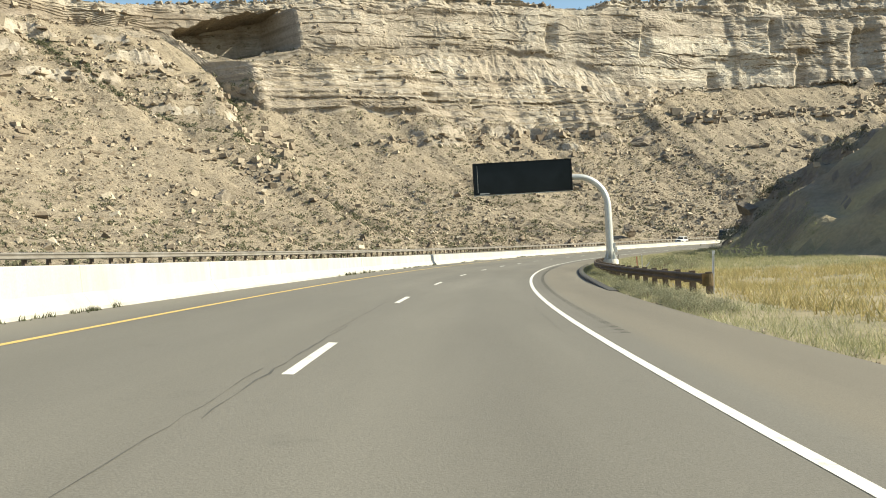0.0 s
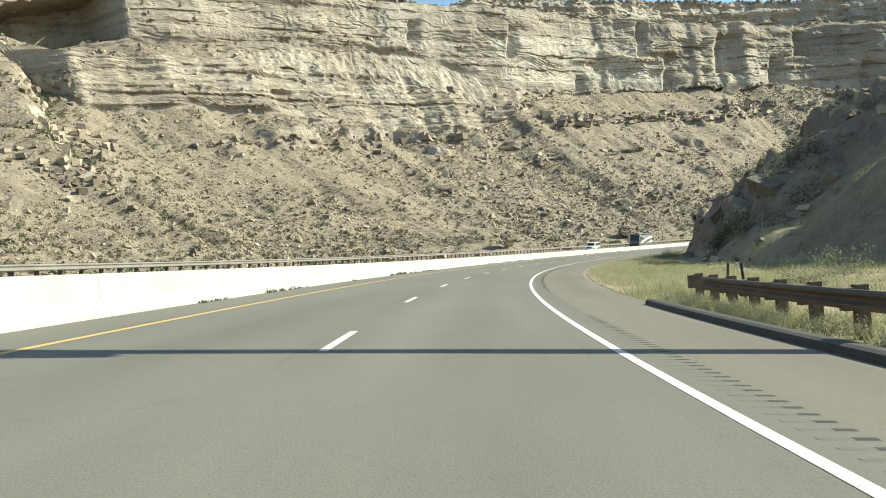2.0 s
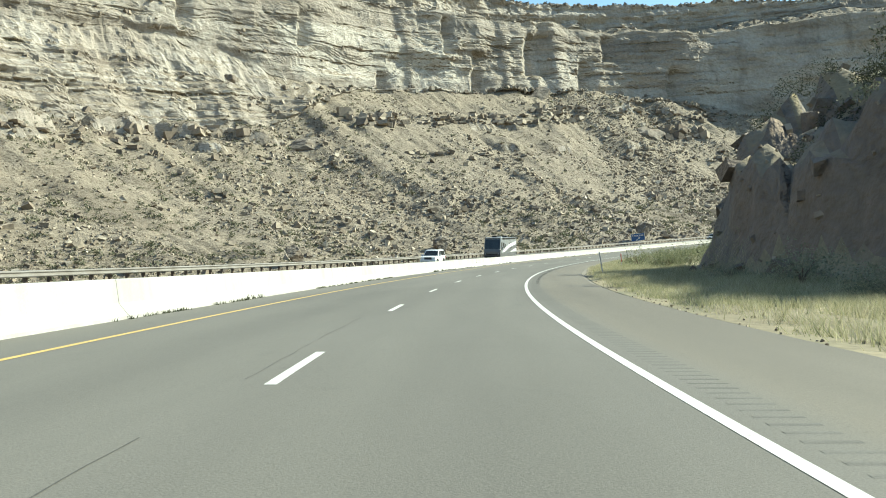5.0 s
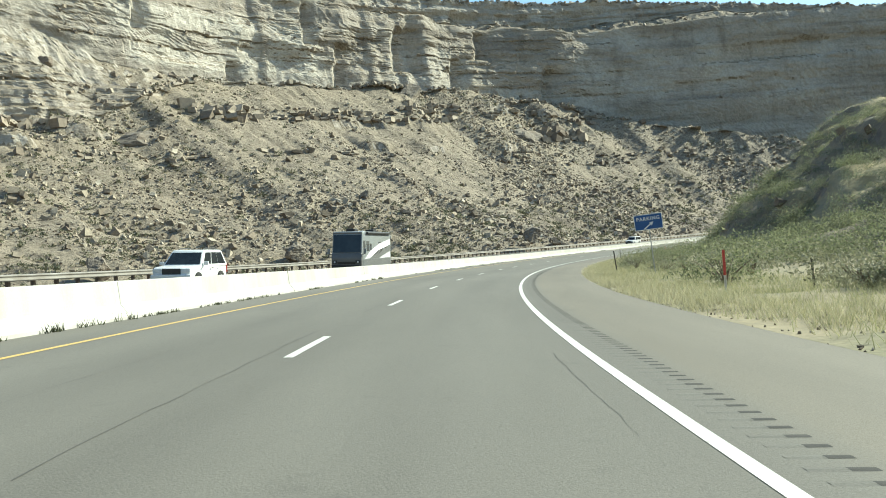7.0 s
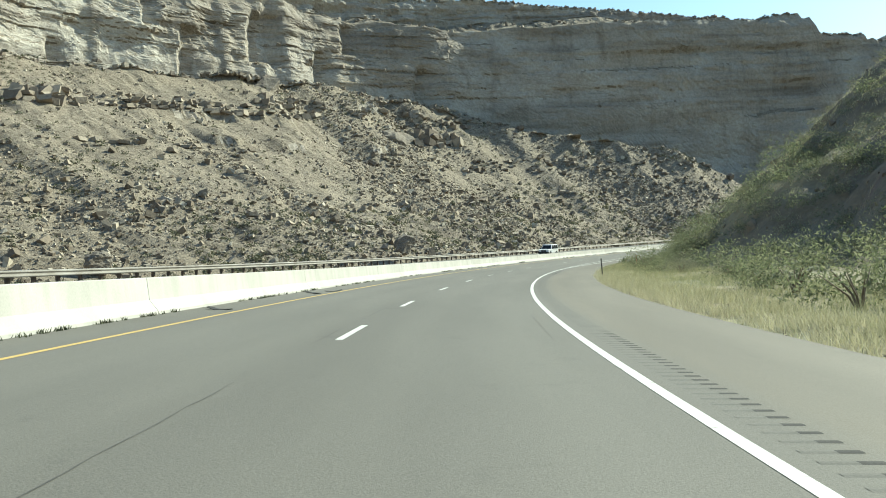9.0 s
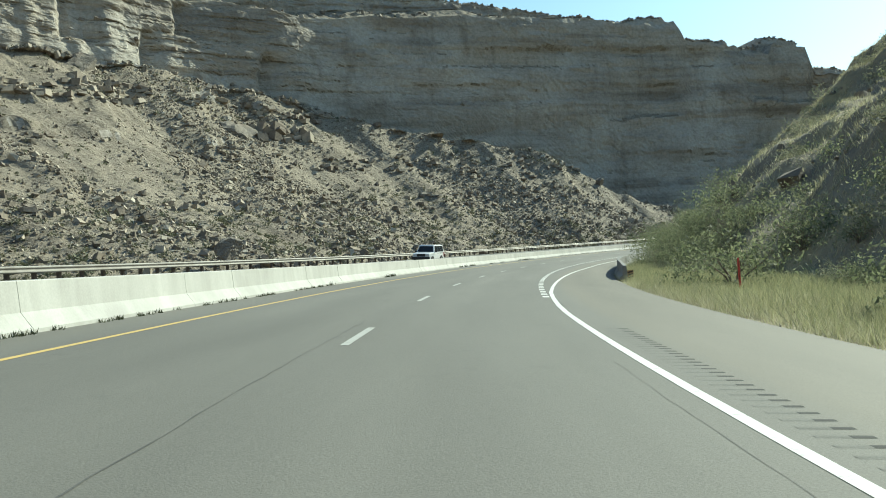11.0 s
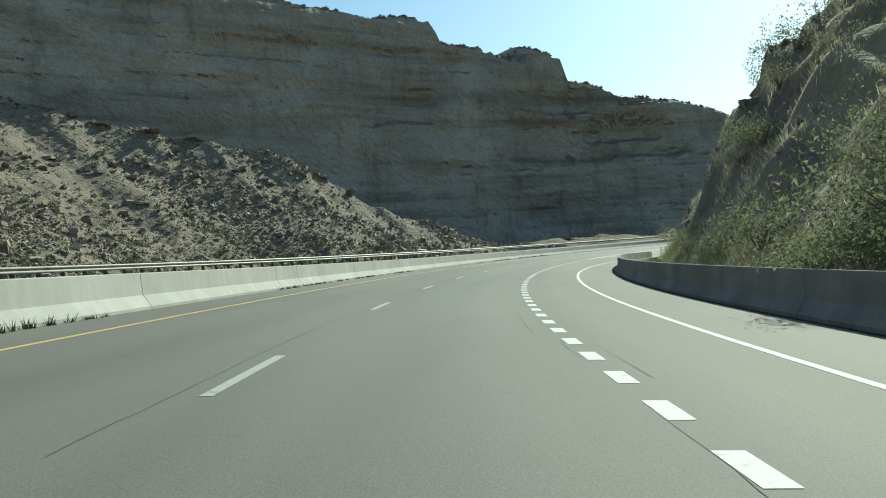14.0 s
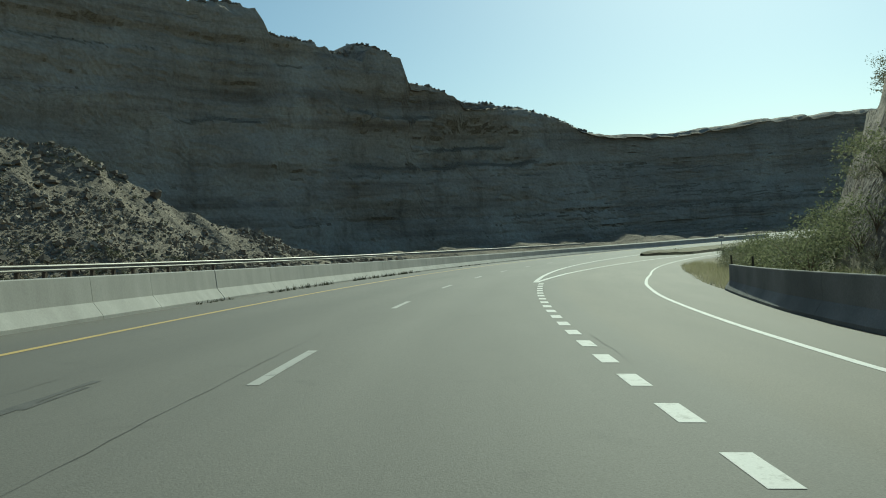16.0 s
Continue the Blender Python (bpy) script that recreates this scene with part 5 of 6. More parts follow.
scrap_rubber = speckled("scrap_rubber", (0.025, 0.025, 0.024), (0.05, 0.049, 0.046), 9, 0.9)
tyre_scrap(301.8, -6.15, 1.5, 28, 1)
tyre_scrap(303.6, -5.75, 0.8, -50, 2)
tyre_scrap(291.5, -6.1, 0.7, 60, 3)

# ---- guardrails ----
WBEAM = [(0.0, 0.155), (0.035, 0.15), (0.083, 0.11), (0.083, 0.075), (0.02, 0.025), (0.02, -0.025), (0.083, -0.075), (0.083, -0.11), (0.035, -0.15), (0.0, -0.155)]


def beam_mesh(s, lat, height, facing, material):
    """A W-shaped steel rail of real thickness along the road; facing is +1 to the right, -1 to the left."""
    s = np.asarray(s, float)
    la = np.broadcast_to(lat, s.shape)
    prof = [(x, z) for x, z in WBEAM] + [(x - 0.012, z) for x, z in WBEAM[::-1]]
    lats = np.stack([la + facing * x for x, z in prof], 1)
    dz = np.stack([height + z + 0 * la for x, z in prof], 1)
    if facing > 0:
        lats, dz = lats[:, ::-1], dz[:, ::-1]
    v, f = strip(s, lats, dz, True)
    return mesh("rail_beam", v, f, material)


def post_mesh(w, d, h, material, bevel=0.008):
    return bm_mesh("post", box_bm(w, d, h, 0, 0, 0, bevel), material)


far_rail = thing("guardrail", label="weathered steel guardrail on timber posts along the far shoulder", category="guardrail")
_s = -60.0
while _s < 640:
    part("rail_beam", beam_mesh(np.linspace(_s, _s + 7.62, 5), -19.95, 0.62, 1, dull_steel), far_rail)
    _s += 7.62
_pm, _bm = post_mesh(0.15, 0.2, 1.0, wood), post_mesh(0.17, 0.15, 0.34, wood)
for k in range(292):
    s_ = -20 + 1.905 * k
    m = road_frame(s_, -20.26, -0.2)
    p = part("post", _pm, far_rail, m=m)
    part("block", _bm, p, m=Matrix.Translation((0.17, 0, 0.65)))

near_rail = thing("guardrail", label="rusty brown guardrail on timber posts beside the shoulder", category="guardrail")
rail_lat = lambda s: np.interp(s, [29, 36, 45, 56, 75, 88], [7.35, 6.75, 6.1, 5.65, 5.7, 6.0])
_s = 29.5
while _s < 82:
    ss = np.linspace(_s, _s + 7.7, 6)
    part("rail_beam", beam_mesh(ss, rail_lat(ss), 0.58, -1, rust_steel), near_rail)
    _s += 7.62
_pm2, _bm2 = post_mesh(0.2, 0.2, 1.0, wood, 0.012), post_mesh(0.2, 0.2, 0.36, wood, 0.012)
for k in range(30):
    s_ = 30 + 1.905 * k
    m = road_frame(s_, float(rail_lat(s_)) + 0.33, -0.2)
    p = part("post", _pm2, near_rail, m=m)
    part("block", _bm2, p, m=Matrix.Translation((-0.2, 0, 0.60)))
nose = bmesh.new()
for k in range(9):
    a = math.pi * k / 8
    for z in (0.40, 0.80):
        nose.verts.new((0.18 * math.cos(a), -0.22 * math.sin(a), z))
nose.verts.ensure_lookup_table()
for k in range(8):
    nose.faces.new((nose.verts[2 * k], nose.verts[2 * k + 2], nose.verts[2 * k + 3], nose.verts[2 * k + 1]))
bmesh.ops.solidify(nose, geom=nose.faces[:], thickness=0.02)
end_sheet = speckled("end_sheet", (0.15, 0.105, 0.05), (0.24, 0.175, 0.085), 4, 0.7)
part("end_terminal", bm_mesh("end_terminal", nose, end_sheet), near_rail, "curved rusty yellow end cap", road_frame(29.3, 7.4, -0.05))

_cs = np.linspace(32, 83.5, 60)
_cl = np.interp(_cs, [32, 84], [4.5, 4.45])
v, f = strip(_cs, np.stack([_cl - 0.02, _cl + 0.02, _cl + 0.1, _cl + 0.34, _cl + 0.42], 1)[:, ::-1], np.array([-0.02, 0.11, 0.14, 0.13, -0.1])[None, ::-1] * np.interp(_cs, [32, 42], [0.15, 1.0])[:, None], True)
tagged(new("kerb", mesh("kerb", v, f, shaded_asphalt)), "low asphalt kerb along the shoulder, its shaded face put in as a dark colour", "kerb", kind="structure")

# concrete barrier between exit lane and hillside
wall_lat = lambda s: np.interp(s, [372, 387, 400, 412, 434, 470, 494, 500, 512], [5.5, 5.75, 5.95, 6.05, 6.35, 6.4, 6.45, 6.8, 8.15])
exit_barrier = thing("exit_barrier", label="long stained concrete barrier at the hillside foot, shade of its road side darkened into the colour", category="barrier", kind="structure")
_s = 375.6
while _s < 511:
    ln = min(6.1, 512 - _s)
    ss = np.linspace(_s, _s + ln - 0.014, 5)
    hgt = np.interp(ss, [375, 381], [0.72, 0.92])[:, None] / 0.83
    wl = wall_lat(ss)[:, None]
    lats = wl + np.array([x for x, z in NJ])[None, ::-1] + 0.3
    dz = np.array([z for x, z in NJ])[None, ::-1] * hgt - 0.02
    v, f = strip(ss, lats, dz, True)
    part("barrier_segment", mesh("barrier_segment", v, f, shaded_stained_concrete), exit_barrier)
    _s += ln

# striped object marker on the barrier's blunt end
marker_board = thing("object_marker", road_frame(375.2, 6.1, -0.34), label="small orange and black striped object marker at barrier end", category="road sign")
marker_orange = speckled("marker_orange", (0.30, 0.17, 0.075), (0.38, 0.22, 0.10), 6, 0.7)
marker_black = speckled("marker_black", (0.02, 0.02, 0.02), (0.035, 0.034, 0.032), 6, 0.6)
part("board", bm_mesh("board", box_bm(0.30, 0.012, 0.42, 0, 0, 0.42, 0.004), marker_orange), marker_board)
part("post", bm_mesh("post", box_bm(0.05, 0.04, 0.9, 0, 0.03, -0.1, 0.006), rust_steel), marker_board, "rusty steel post")
for k in range(3):
    part("stripe", mesh("stripe", [(-0.14, -0.011, 0.43 + 0.13 * k), (0.14, -0.011, 0.50 + 0.13 * k), (0.14, -0.011, 0.56 + 0.13 * k), (-0.14, -0.011, 0.49 + 0.13 * k)], [(0, 1, 2, 3)], marker_black), marker_board, "black diagonal stripe")

# ---- gore island and ramp barrier beyond the exit ----
_gi = np.arange(594, 690, 1.0)
_out = np.interp(_gi, [594, 600, 606, 640, 690], [3.1, 5.2, 7.6, 9.2, 12.0])
_sh = np.array([0.0, 0.02, 0.3, 0.5, 0.7, 0.98, 1.0])
_up = np.array([-0.05, 0.35, 0.5, 0.62, 0.5, 0.35, -0.05]) * np.interp(_gi, [594, 597], [0.6, 1.0])[:, None]
v, f = strip(_gi, 2.75 + (_out[:, None] - 2.75) * _sh[None, :], _up + 0.06 * vnoise(_gi[:, None] / 1.3, _sh[None, :] * 5, 0, 120))
tagged(new("gore_island", mesh("gore_island", v, f, verge_soil)), "raised stony island between the highway and exit ramp", "traffic island", kind="structure")
ramp_barrier = thing("ramp_barrier", label="pale concrete barrier along the exit ramp", category="barrier", kind="structure")
for _s0 in np.arange(597, 650, 6.1):
    ss = np.linspace(_s0, _s0 + 6.08, 4)
    lats = np.interp(ss, [597, 632, 660], [12.4, 14.2, 18])[:, None] + np.array([x for x, z in NJ])[None, ::-1]
    v, f = strip(ss, lats, np.array([z for x, z in NJ])[::-1], True)
    part("barrier_segment", mesh("barrier_segment", v, f, concrete), ramp_barrier)

# ---- overhead message sign ----
black_panel = speckled("black_panel", (0.006, 0.007, 0.009), (0.011, 0.012, 0.015), 3, 0.45, 0.0, 60, 0.001, 0.1)
panel_glass, _nt, _b = base_material("panel_glass", 0.08)
_nt.links.new(ramp(_nt, noise_node(_nt, world_pos(_nt), 0.8, 3), [(0.3, (0.004, 0.006, 0.009)), (0.7, (0.009, 0.012, 0.017))]), _b.inputs["Base Color"])
for _m in (black_panel, panel_glass):
    _m.node_tree.nodes["Principled BSDF"].inputs["Specular IOR Level"].default_value = 0.16
pale_concrete = speckled("pale_concrete", (0.5, 0.48, 0.44), (0.62, 0.6, 0.55), 2, 0.9)
grey_bar = speckled("grey_bar", (0.30, 0.31, 0.31), (0.36, 0.37, 0.37), 5, 0.6)

gantry = thing("message_sign", label="switched-off black electronic message sign on a curved steel mast", category="road sign")
PX, PY, PDIR = 18.2, 67.5, radians(-10.6)
gm = Matrix.Translation((PX, PY, 0)) @ Matrix.Rotation(PDIR, 4, "Z")
PW, PB, PH = 7.75, 5.28, 2.48
cab = part("cabinet", bm_mesh("cabinet", box_bm(PW, 0.75, PH, 0, 0.30, PB, 0.03), black_panel), gantry, "matt black sign cabinet", gm)
part("display", bm_mesh("display", box_bm(PW - 0.16, 0.03, PH - 0.12, 0, -0.085, PB + 0.06, 0.006), panel_glass), cab, "dark glossy display window")
for x, w, z, h in ((0, PW, PB, 0.06), (0, PW, PB + PH - 0.06, 0.06)):
    part("bezel", bm_mesh("bezel", box_bm(w, 0.12, h, x, -0.13, z, 0.01), black_panel), cab)
for x in (-PW / 2 + 0.04, PW / 2 - 0.04):
    part("bezel", bm_mesh("bezel", box_bm(0.08, 0.12, PH - 0.12, x, -0.13, PB + 0.06, 0.01), black_panel), cab)
part("inner_trim", bm_mesh("inner_trim", box_bm(0.03, 0.02, PH - 0.4, -PW / 2 + 0.34, -0.115, PB + 0.2, 0.004), grey_bar), cab, "thin grey trim strip")
part("maker_plate", bm_mesh("maker_plate", box_bm(0.75, 0.015, 0.10, -PW / 2 + 0.85, -0.2, PB + 0.03, 0.004), grey_bar), cab, "small grey maker's plate")
part("maintenance_rail", bm_mesh("maintenance_rail", box_bm(PW, 0.10, 0.07, 0, -0.02, PB - 0.08, 0.01), galvanized), cab, "thin steel rail under cabinet")
MX, MTOP, MR, MBASE = 6.6, 6.32, 2.4, -1.05
pts, rad = [], []
for z in np.linspace(MBASE + 0.75, MTOP - MR, 8):
    pts.append((MX, 0.3, z))
    rad.append(0.315 - 0.008 * (z - MBASE))
for k in range(1, 13):
    a = math.pi / 2 * k / 12
    pts.append((MX - MR + MR * math.cos(a), 0.3, MTOP - MR + MR * math.sin(a)))
    rad.append(0.26 - 0.003 * k)
for x in np.linspace(MX - MR - 0.2, PW / 2 - 0.6, 4):
    pts.append((x, 0.3, MTOP))
    rad.append(0.22)
mast = part("mast", bm_mesh("mast", tube_bm(pts, rad, 24), mast_paint, True), gantry, "pale grey curved steel mast", gm)
part("hand_hole_cover", bm_mesh("hand_hole_cover", box_bm(0.22, 0.06, 0.4, MX + 0.29, 0.1, MBASE + 1.6, 0.015), galvanized), mast)
part("conduit_box", bm_mesh("conduit_box", box_bm(0.25, 0.3, 0.45, MX + 0.42, 0.3, MBASE + 1.25, 0.02), galvanized), mast, "small grey service box")
bmf = bmesh.new()
bmesh.ops.create_cone(bmf, cap_ends=True, segments=24, radius1=0.52, radius2=0.52, depth=0.06, matrix=Matrix.Translation((MX, 0.3, MBASE + 0.73)))
part("base_plate", bm_mesh("base_plate", bmf, galvanized), mast)
for k in range(8):
    a = k * math.pi / 4
    g = bmesh.new()
    vs = [g.verts.new(q) for q in ((0.28, -0.012, 0), (0.5, -0.012, 0), (0.28, -0.012, 0.75), (0.28, 0.012, 0), (0.5, 0.012, 0), (0.28, 0.012, 0.75))]
    for q in ((0, 1, 2), (5, 4, 3), (0, 3, 4, 1), (1, 4, 5, 2), (2, 5, 3, 0)):
        g.faces.new([vs[i] for i in q])
    part("gusset", bm_mesh("gusset", g, mast_paint), mast, m=Matrix.Translation((MX, 0.3, MBASE + 0.76)) @ Matrix.Rotation(a, 4, "Z"))
bmf = bmesh.new()
bmesh.ops.create_cone(bmf, cap_ends=True, segments=28, radius1=0.62, radius2=0.6, depth=1.3, matrix=Matrix.Translation((MX, 0.3, MBASE + 0.05)))
bmesh.ops.bevel(bmf, geom=[e for e in bmf.edges if e.verts[0].co.z > MBASE + 0.5 and e.verts[1].co.z > MBASE + 0.5], offset=0.04, segments=2, affect="EDGES")
part("footing", bm_mesh("footing", bmf, pale_concrete), gantry, "round pale concrete footing", gm)

# ---- posts and signs ----
white_post = speckled("white_post", (0.62, 0.6, 0.55), (0.74, 0.72, 0.68), 5, 0.6)
dark_post = speckled("dark_post", (0.05, 0.05, 0.045), (0.09, 0.085, 0.075), 6, 0.6, 0.3)
red_sheet = speckled("red_sheet", (0.50, 0.05, 0.04), (0.58, 0.09, 0.07), 6, 0.5)
silver_sheet = speckled("silver_sheet", (0.6, 0.6, 0.6), (0.7, 0.7, 0.7), 6, 0.4)
blue_sheet = speckled("blue_sheet", (0.018, 0.075, 0.24), (0.03, 0.105, 0.30), 2, 0.45)
white_sheet = speckled("white_sheet", (0.72, 0.74, 0.74), (0.8, 0.8, 0.8), 8, 0.45)


def channel_bm(h, w=0.075, d=0.04, t=0.008):
    """A U-channel steel post."""
    prof = [(-w / 2, 0), (-w / 2 + 0.02, 0), (-w / 2 + 0.02, d), (w / 2 - 0.02, d), (w / 2 - 0.02, 0), (w / 2, 0), (w / 2, -t), (w / 2 - 0.02 - t, -t), (w / 2 - 0.02 - t, d - t), (-w / 2 + 0.02 + t, d - t), (-w / 2 + 0.02 + t, -t), (-w / 2, -t)]
    bm = bmesh.new()
    lo = [bm.verts.new((x, y, -0.4)) for x, y in prof]
    hi = [bm.verts.new((x, y, h)) for x, y in prof]
    n = len(prof)
    for k in range(n):
        bm.faces.new((lo[k], lo[(k + 1) % n], hi[(k + 1) % n], hi[k]))
    bm.faces.new(hi)
    return bm


def marker(s, lat, h, material, label, lean=(0, 0), top=None, ground=None):
    p = verge_point(s, lat)
    z = p[2] if ground is None else ground
    ob = thing("delineator_post", Matrix.Translation((p[0], p[1], z)) @ Matrix.Rotation(-float(np.interp(s, _gs, _gh)), 4, "Z") @ pose(0, 0, 0, lean[0], lean[1], 0), label=label, category="marker post", group="roadside marker posts")
    part("post", bm_mesh("post", channel_bm(h), material), ob)
    if top:
        part("reflector", bm_mesh("reflector", box_bm(0.085, 0.02, top[1], 0, -0.02, h - top[1], 0.006), top[0]), ob)
    return ob


marker(30.2, 7.75, 1.45, silver_sheet, "thin silver delineator post behind the guardrail end", (0, 3), (silver_sheet, 0.12))
marker(66.5, 6.9, 1.15, white_post, "pale flexible delineator post behind guardrail")
marker(72, 9.3, 1.2, white_post, "white round-topped marker post beside the mast")
marker(75, 9.0, 0.85, red_sheet, "short red marker post beside the mast")
marker(84, 7.2, 1.1, dark_post, "dark steel marker post near the guardrail end", (0, -4))
marker(86.5, 7.3, 1.1, dark_post, "dark steel marker post near the guardrail end", (0, 6))
marker(56, 8.2, 1.0, white_post, "pale marker post leaning over the verge", (0, 38))
marker(212.1, 6.5, 1.55, white_post, "slim white delineator post in dry grass", (0, -5), (silver_sheet, 0.12))
marker(240, 11.4, 1.0, dark_post, "dark steel marker post in the verge")
marker(238.5, 8.2, 1.35, white_post, "white marker post with red top in weeds", (0, 1), (red_sheet, 0.8))
marker(268.4, 7.4, 1.5, dark_post, "dark steel delineator post in dry grass", (0, -4))
marker(329.8, 5.75, 1.25, dark_post, "dark steel delineator post at the shoulder edge")
marker(360, 8.2, 1.2, red_sheet, "red marker post in green weeds")
marker(570.4, 13.7, 1.1, dark_post, "dark steel post beside the exit ramp")
marker(566.2, 14.5, 1.2, dark_post, "dark steel post beside the exit ramp")
gore_sign = thing("small_sign", road_frame(607, 11.2, -0.1), label="small grey sign on a thin steel post by the ramp", category="road sign")
part("post", bm_mesh("post", channel_bm(2.5), galvanized), gore_sign)
part("panel", bm_mesh("panel", box_bm(0.75, 0.012, 0.45, 0, -0.03, 2.05, 0.004), silver_sheet), gore_sign, "weathered pale sign panel")
part("bar", bm_mesh("bar", box_bm(0.5, 0.006, 0.09, 0, -0.041, 2.24, 0.001), dark_post), gore_sign, "dark lettering bar")
marker(513, 9.4, 1.2, dark_post, "dark steel post beyond the barrier end")
marker(518, 9.6, 1.3, dark_post, "dark steel post beyond the barrier end")

pk = verge_point(263.6, 9.35)
parking = thing("parking_sign", Matrix.Translation((pk[0], pk[1], pk[2])) @ Matrix.Rotation(-float(np.interp(263.6, _gs, _gh)) + 0.05, 4, "Z") @ pose(0, 0, 0, 0, -2.5, 0), label="blue and white parking sign on a thin steel post", category="road sign")
post = part("post", bm_mesh("post", channel_bm(3.5, 0.06, 0.04), galvanized), parking)
SW, SH, SZ = 1.66, 0.92, 2.62


def rounded_bm(w, h, t, r, z, y):
    bm = bmesh.new()
    pts = []
    for cx, cz, a0 in ((w / 2 - r, h / 2 - r, 0), (-w / 2 + r, h / 2 - r, 90), (-w / 2 + r, -h / 2 + r, 180), (w / 2 - r, -h / 2 + r, 270)):
        for k in range(5):
            a = radians(a0 + 22.5 * k)
            pts.append((cx + r * math.cos(a), cz + r * math.sin(a)))
    f = bm.faces.new([bm.verts.new((x, y, z + q)) for x, q in pts])
    e = bmesh.ops.extrude_face_region(bm, geom=[f])
    for v in e["geom"]:
        if isinstance(v, bmesh.types.BMVert):
            v.co.y += t
    bmesh.ops.recalc_face_normals(bm, faces=bm.faces[:])
    return bm


panel = part("panel", bm_mesh("panel", rounded_bm(SW, SH, 0.012, 0.06, SZ + SH / 2, -0.03), white_sheet), parking, "white-bordered sign panel")
part("field", bm_mesh("field", rounded_bm(SW - 0.07, SH - 0.07, 0.006, 0.045, SZ + SH / 2, -0.0365), blue_sheet), panel, "blue reflective field")
cu = bpy.data.curves.new("legend", "FONT")
cu.body, cu.align_x, cu.size, cu.extrude, cu.offset, cu.space_character = "PARKING", "CENTER", 0.285, 0.002, 0.006, 1.2
tmp = new("legend_source", cu)
lm_ = bpy.data.meshes.new_from_object(tmp.evaluated_get(bpy.context.evaluated_depsgraph_get()))
bpy.data.objects.remove(tmp)
lm_.materials.clear()
lm_.materials.append(white_sheet)
part("legend", lm_, panel, "white capital lettering", Matrix.Translation((0, -0.0405, SZ + 0.56)) @ pose(0, 0, 0, 90, 0, 0))
ar = bmesh.new()
q = [(-0.36, -0.035), (0.12, -0.035), (0.12, -0.12), (0.36, 0.0), (0.12, 0.12), (0.12, 0.035), (-0.36, 0.035)]
fa = ar.faces.new([ar.verts.new((x * math.cos(0.6) - z * math.sin(0.6), -0.0385, SZ + 0.25 + x * math.sin(0.6) + z * math.cos(0.6))) for x, z in q])
ex = bmesh.ops.extrude_face_region(ar, geom=[fa])
for v in ex["geom"]:
    if isinstance(v, bmesh.types.BMVert):
        v.co.y -= 0.003
bmesh.ops.recalc_face_normals(ar, faces=ar.faces[:])
part("arrow", bm_mesh("arrow", ar, white_sheet), panel, "white arrow slanting up to the right")

# ---- vehicles on the far carriageway ----
white_car = speckled("white_car_paint", (0.70, 0.71, 0.71), (0.76, 0.77, 0.77), 0.6, 0.25)
dark_glass, _nt, _b = base_material("dark_glass", 0.05)
_nt.links.new(ramp(_nt, noise_node(_nt, world_pos(_nt), 1.5, 2), [(0.3, (0.012, 0.014, 0.016)), (0.7, (0.025, 0.03, 0.033))]), _b.inputs["Base Color"])
black_trim = speckled("black_trim", (0.015, 0.015, 0.016), (0.03, 0.03, 0.03), 5, 0.5)
tyre_rubber = speckled("tyre_rubber", (0.02, 0.02, 0.02), (0.035, 0.035, 0.034), 9, 0.9)
alloy = speckled("alloy", (0.45, 0.46, 0.47), (0.55, 0.56, 0.57), 6, 0.35, 0.8)
lamp_glass = speckled("lamp_glass", (0.6, 0.62, 0.63), (0.75, 0.77, 0.78), 6, 0.15)
red_lens = speckled("red_lens", (0.35, 0.02, 0.02), (0.42, 0.04, 0.03), 6, 0.2)
grey_coach = speckled("grey_coach_paint", (0.12, 0.123, 0.122), (0.155, 0.158, 0.157), 0.5, 0.3)
silver_coach = speckled("silver_coach_paint", (0.20, 0.215, 0.22), (0.25, 0.265, 0.27), 0.5, 0.3)


def shell_bm(profile, half, belt, tumble, bevel=0.05, nose=0.0):
    """A body from its side outline (y, z), half as wide as half, leaning in above the belt and narrowing at the nose."""
    bm = bmesh.new()
    y0, y1 = min(y for y, z in profile), max(y for y, z in profile)
    sides = []
    for sgn in (-1, 1):
        row = []
        for y, z in profile:
            x = half - max(0.0, z - belt) * tumble
            e = min(y - y0, y1 - y) / (0.16 * (y1 - y0))
            x -= nose * max(0.0, 1 - e) ** 2
            row.append(bm.verts.new((sgn * x, y, z)))
        sides.append(row)
    n = len(profile)
    bm.faces.new(sides[0])
    bm.faces.new(sides[1][::-1])
    for k in range(n):
        bm.faces.new((sides[0][k], sides[1][k], sides[1][(k + 1) % n], sides[0][(k + 1) % n]))
    bmesh.ops.recalc_face_normals(bm, faces=bm.faces[:])
    bmesh.ops.bevel(bm, geom=bm.edges[:], offset=bevel, segments=3, affect="EDGES", profile=0.5)
    return bm


def pane_bm(corners, thick=0.012):
    """A thin pane from its outline."""
    bm = bmesh.new()
    f = bm.faces.new([bm.verts.new(c) for c in corners])
    bmesh.ops.recalc_face_normals(bm, faces=[f])
    bmesh.ops.solidify(bm, geom=[f], thickness=thick)
    return bm


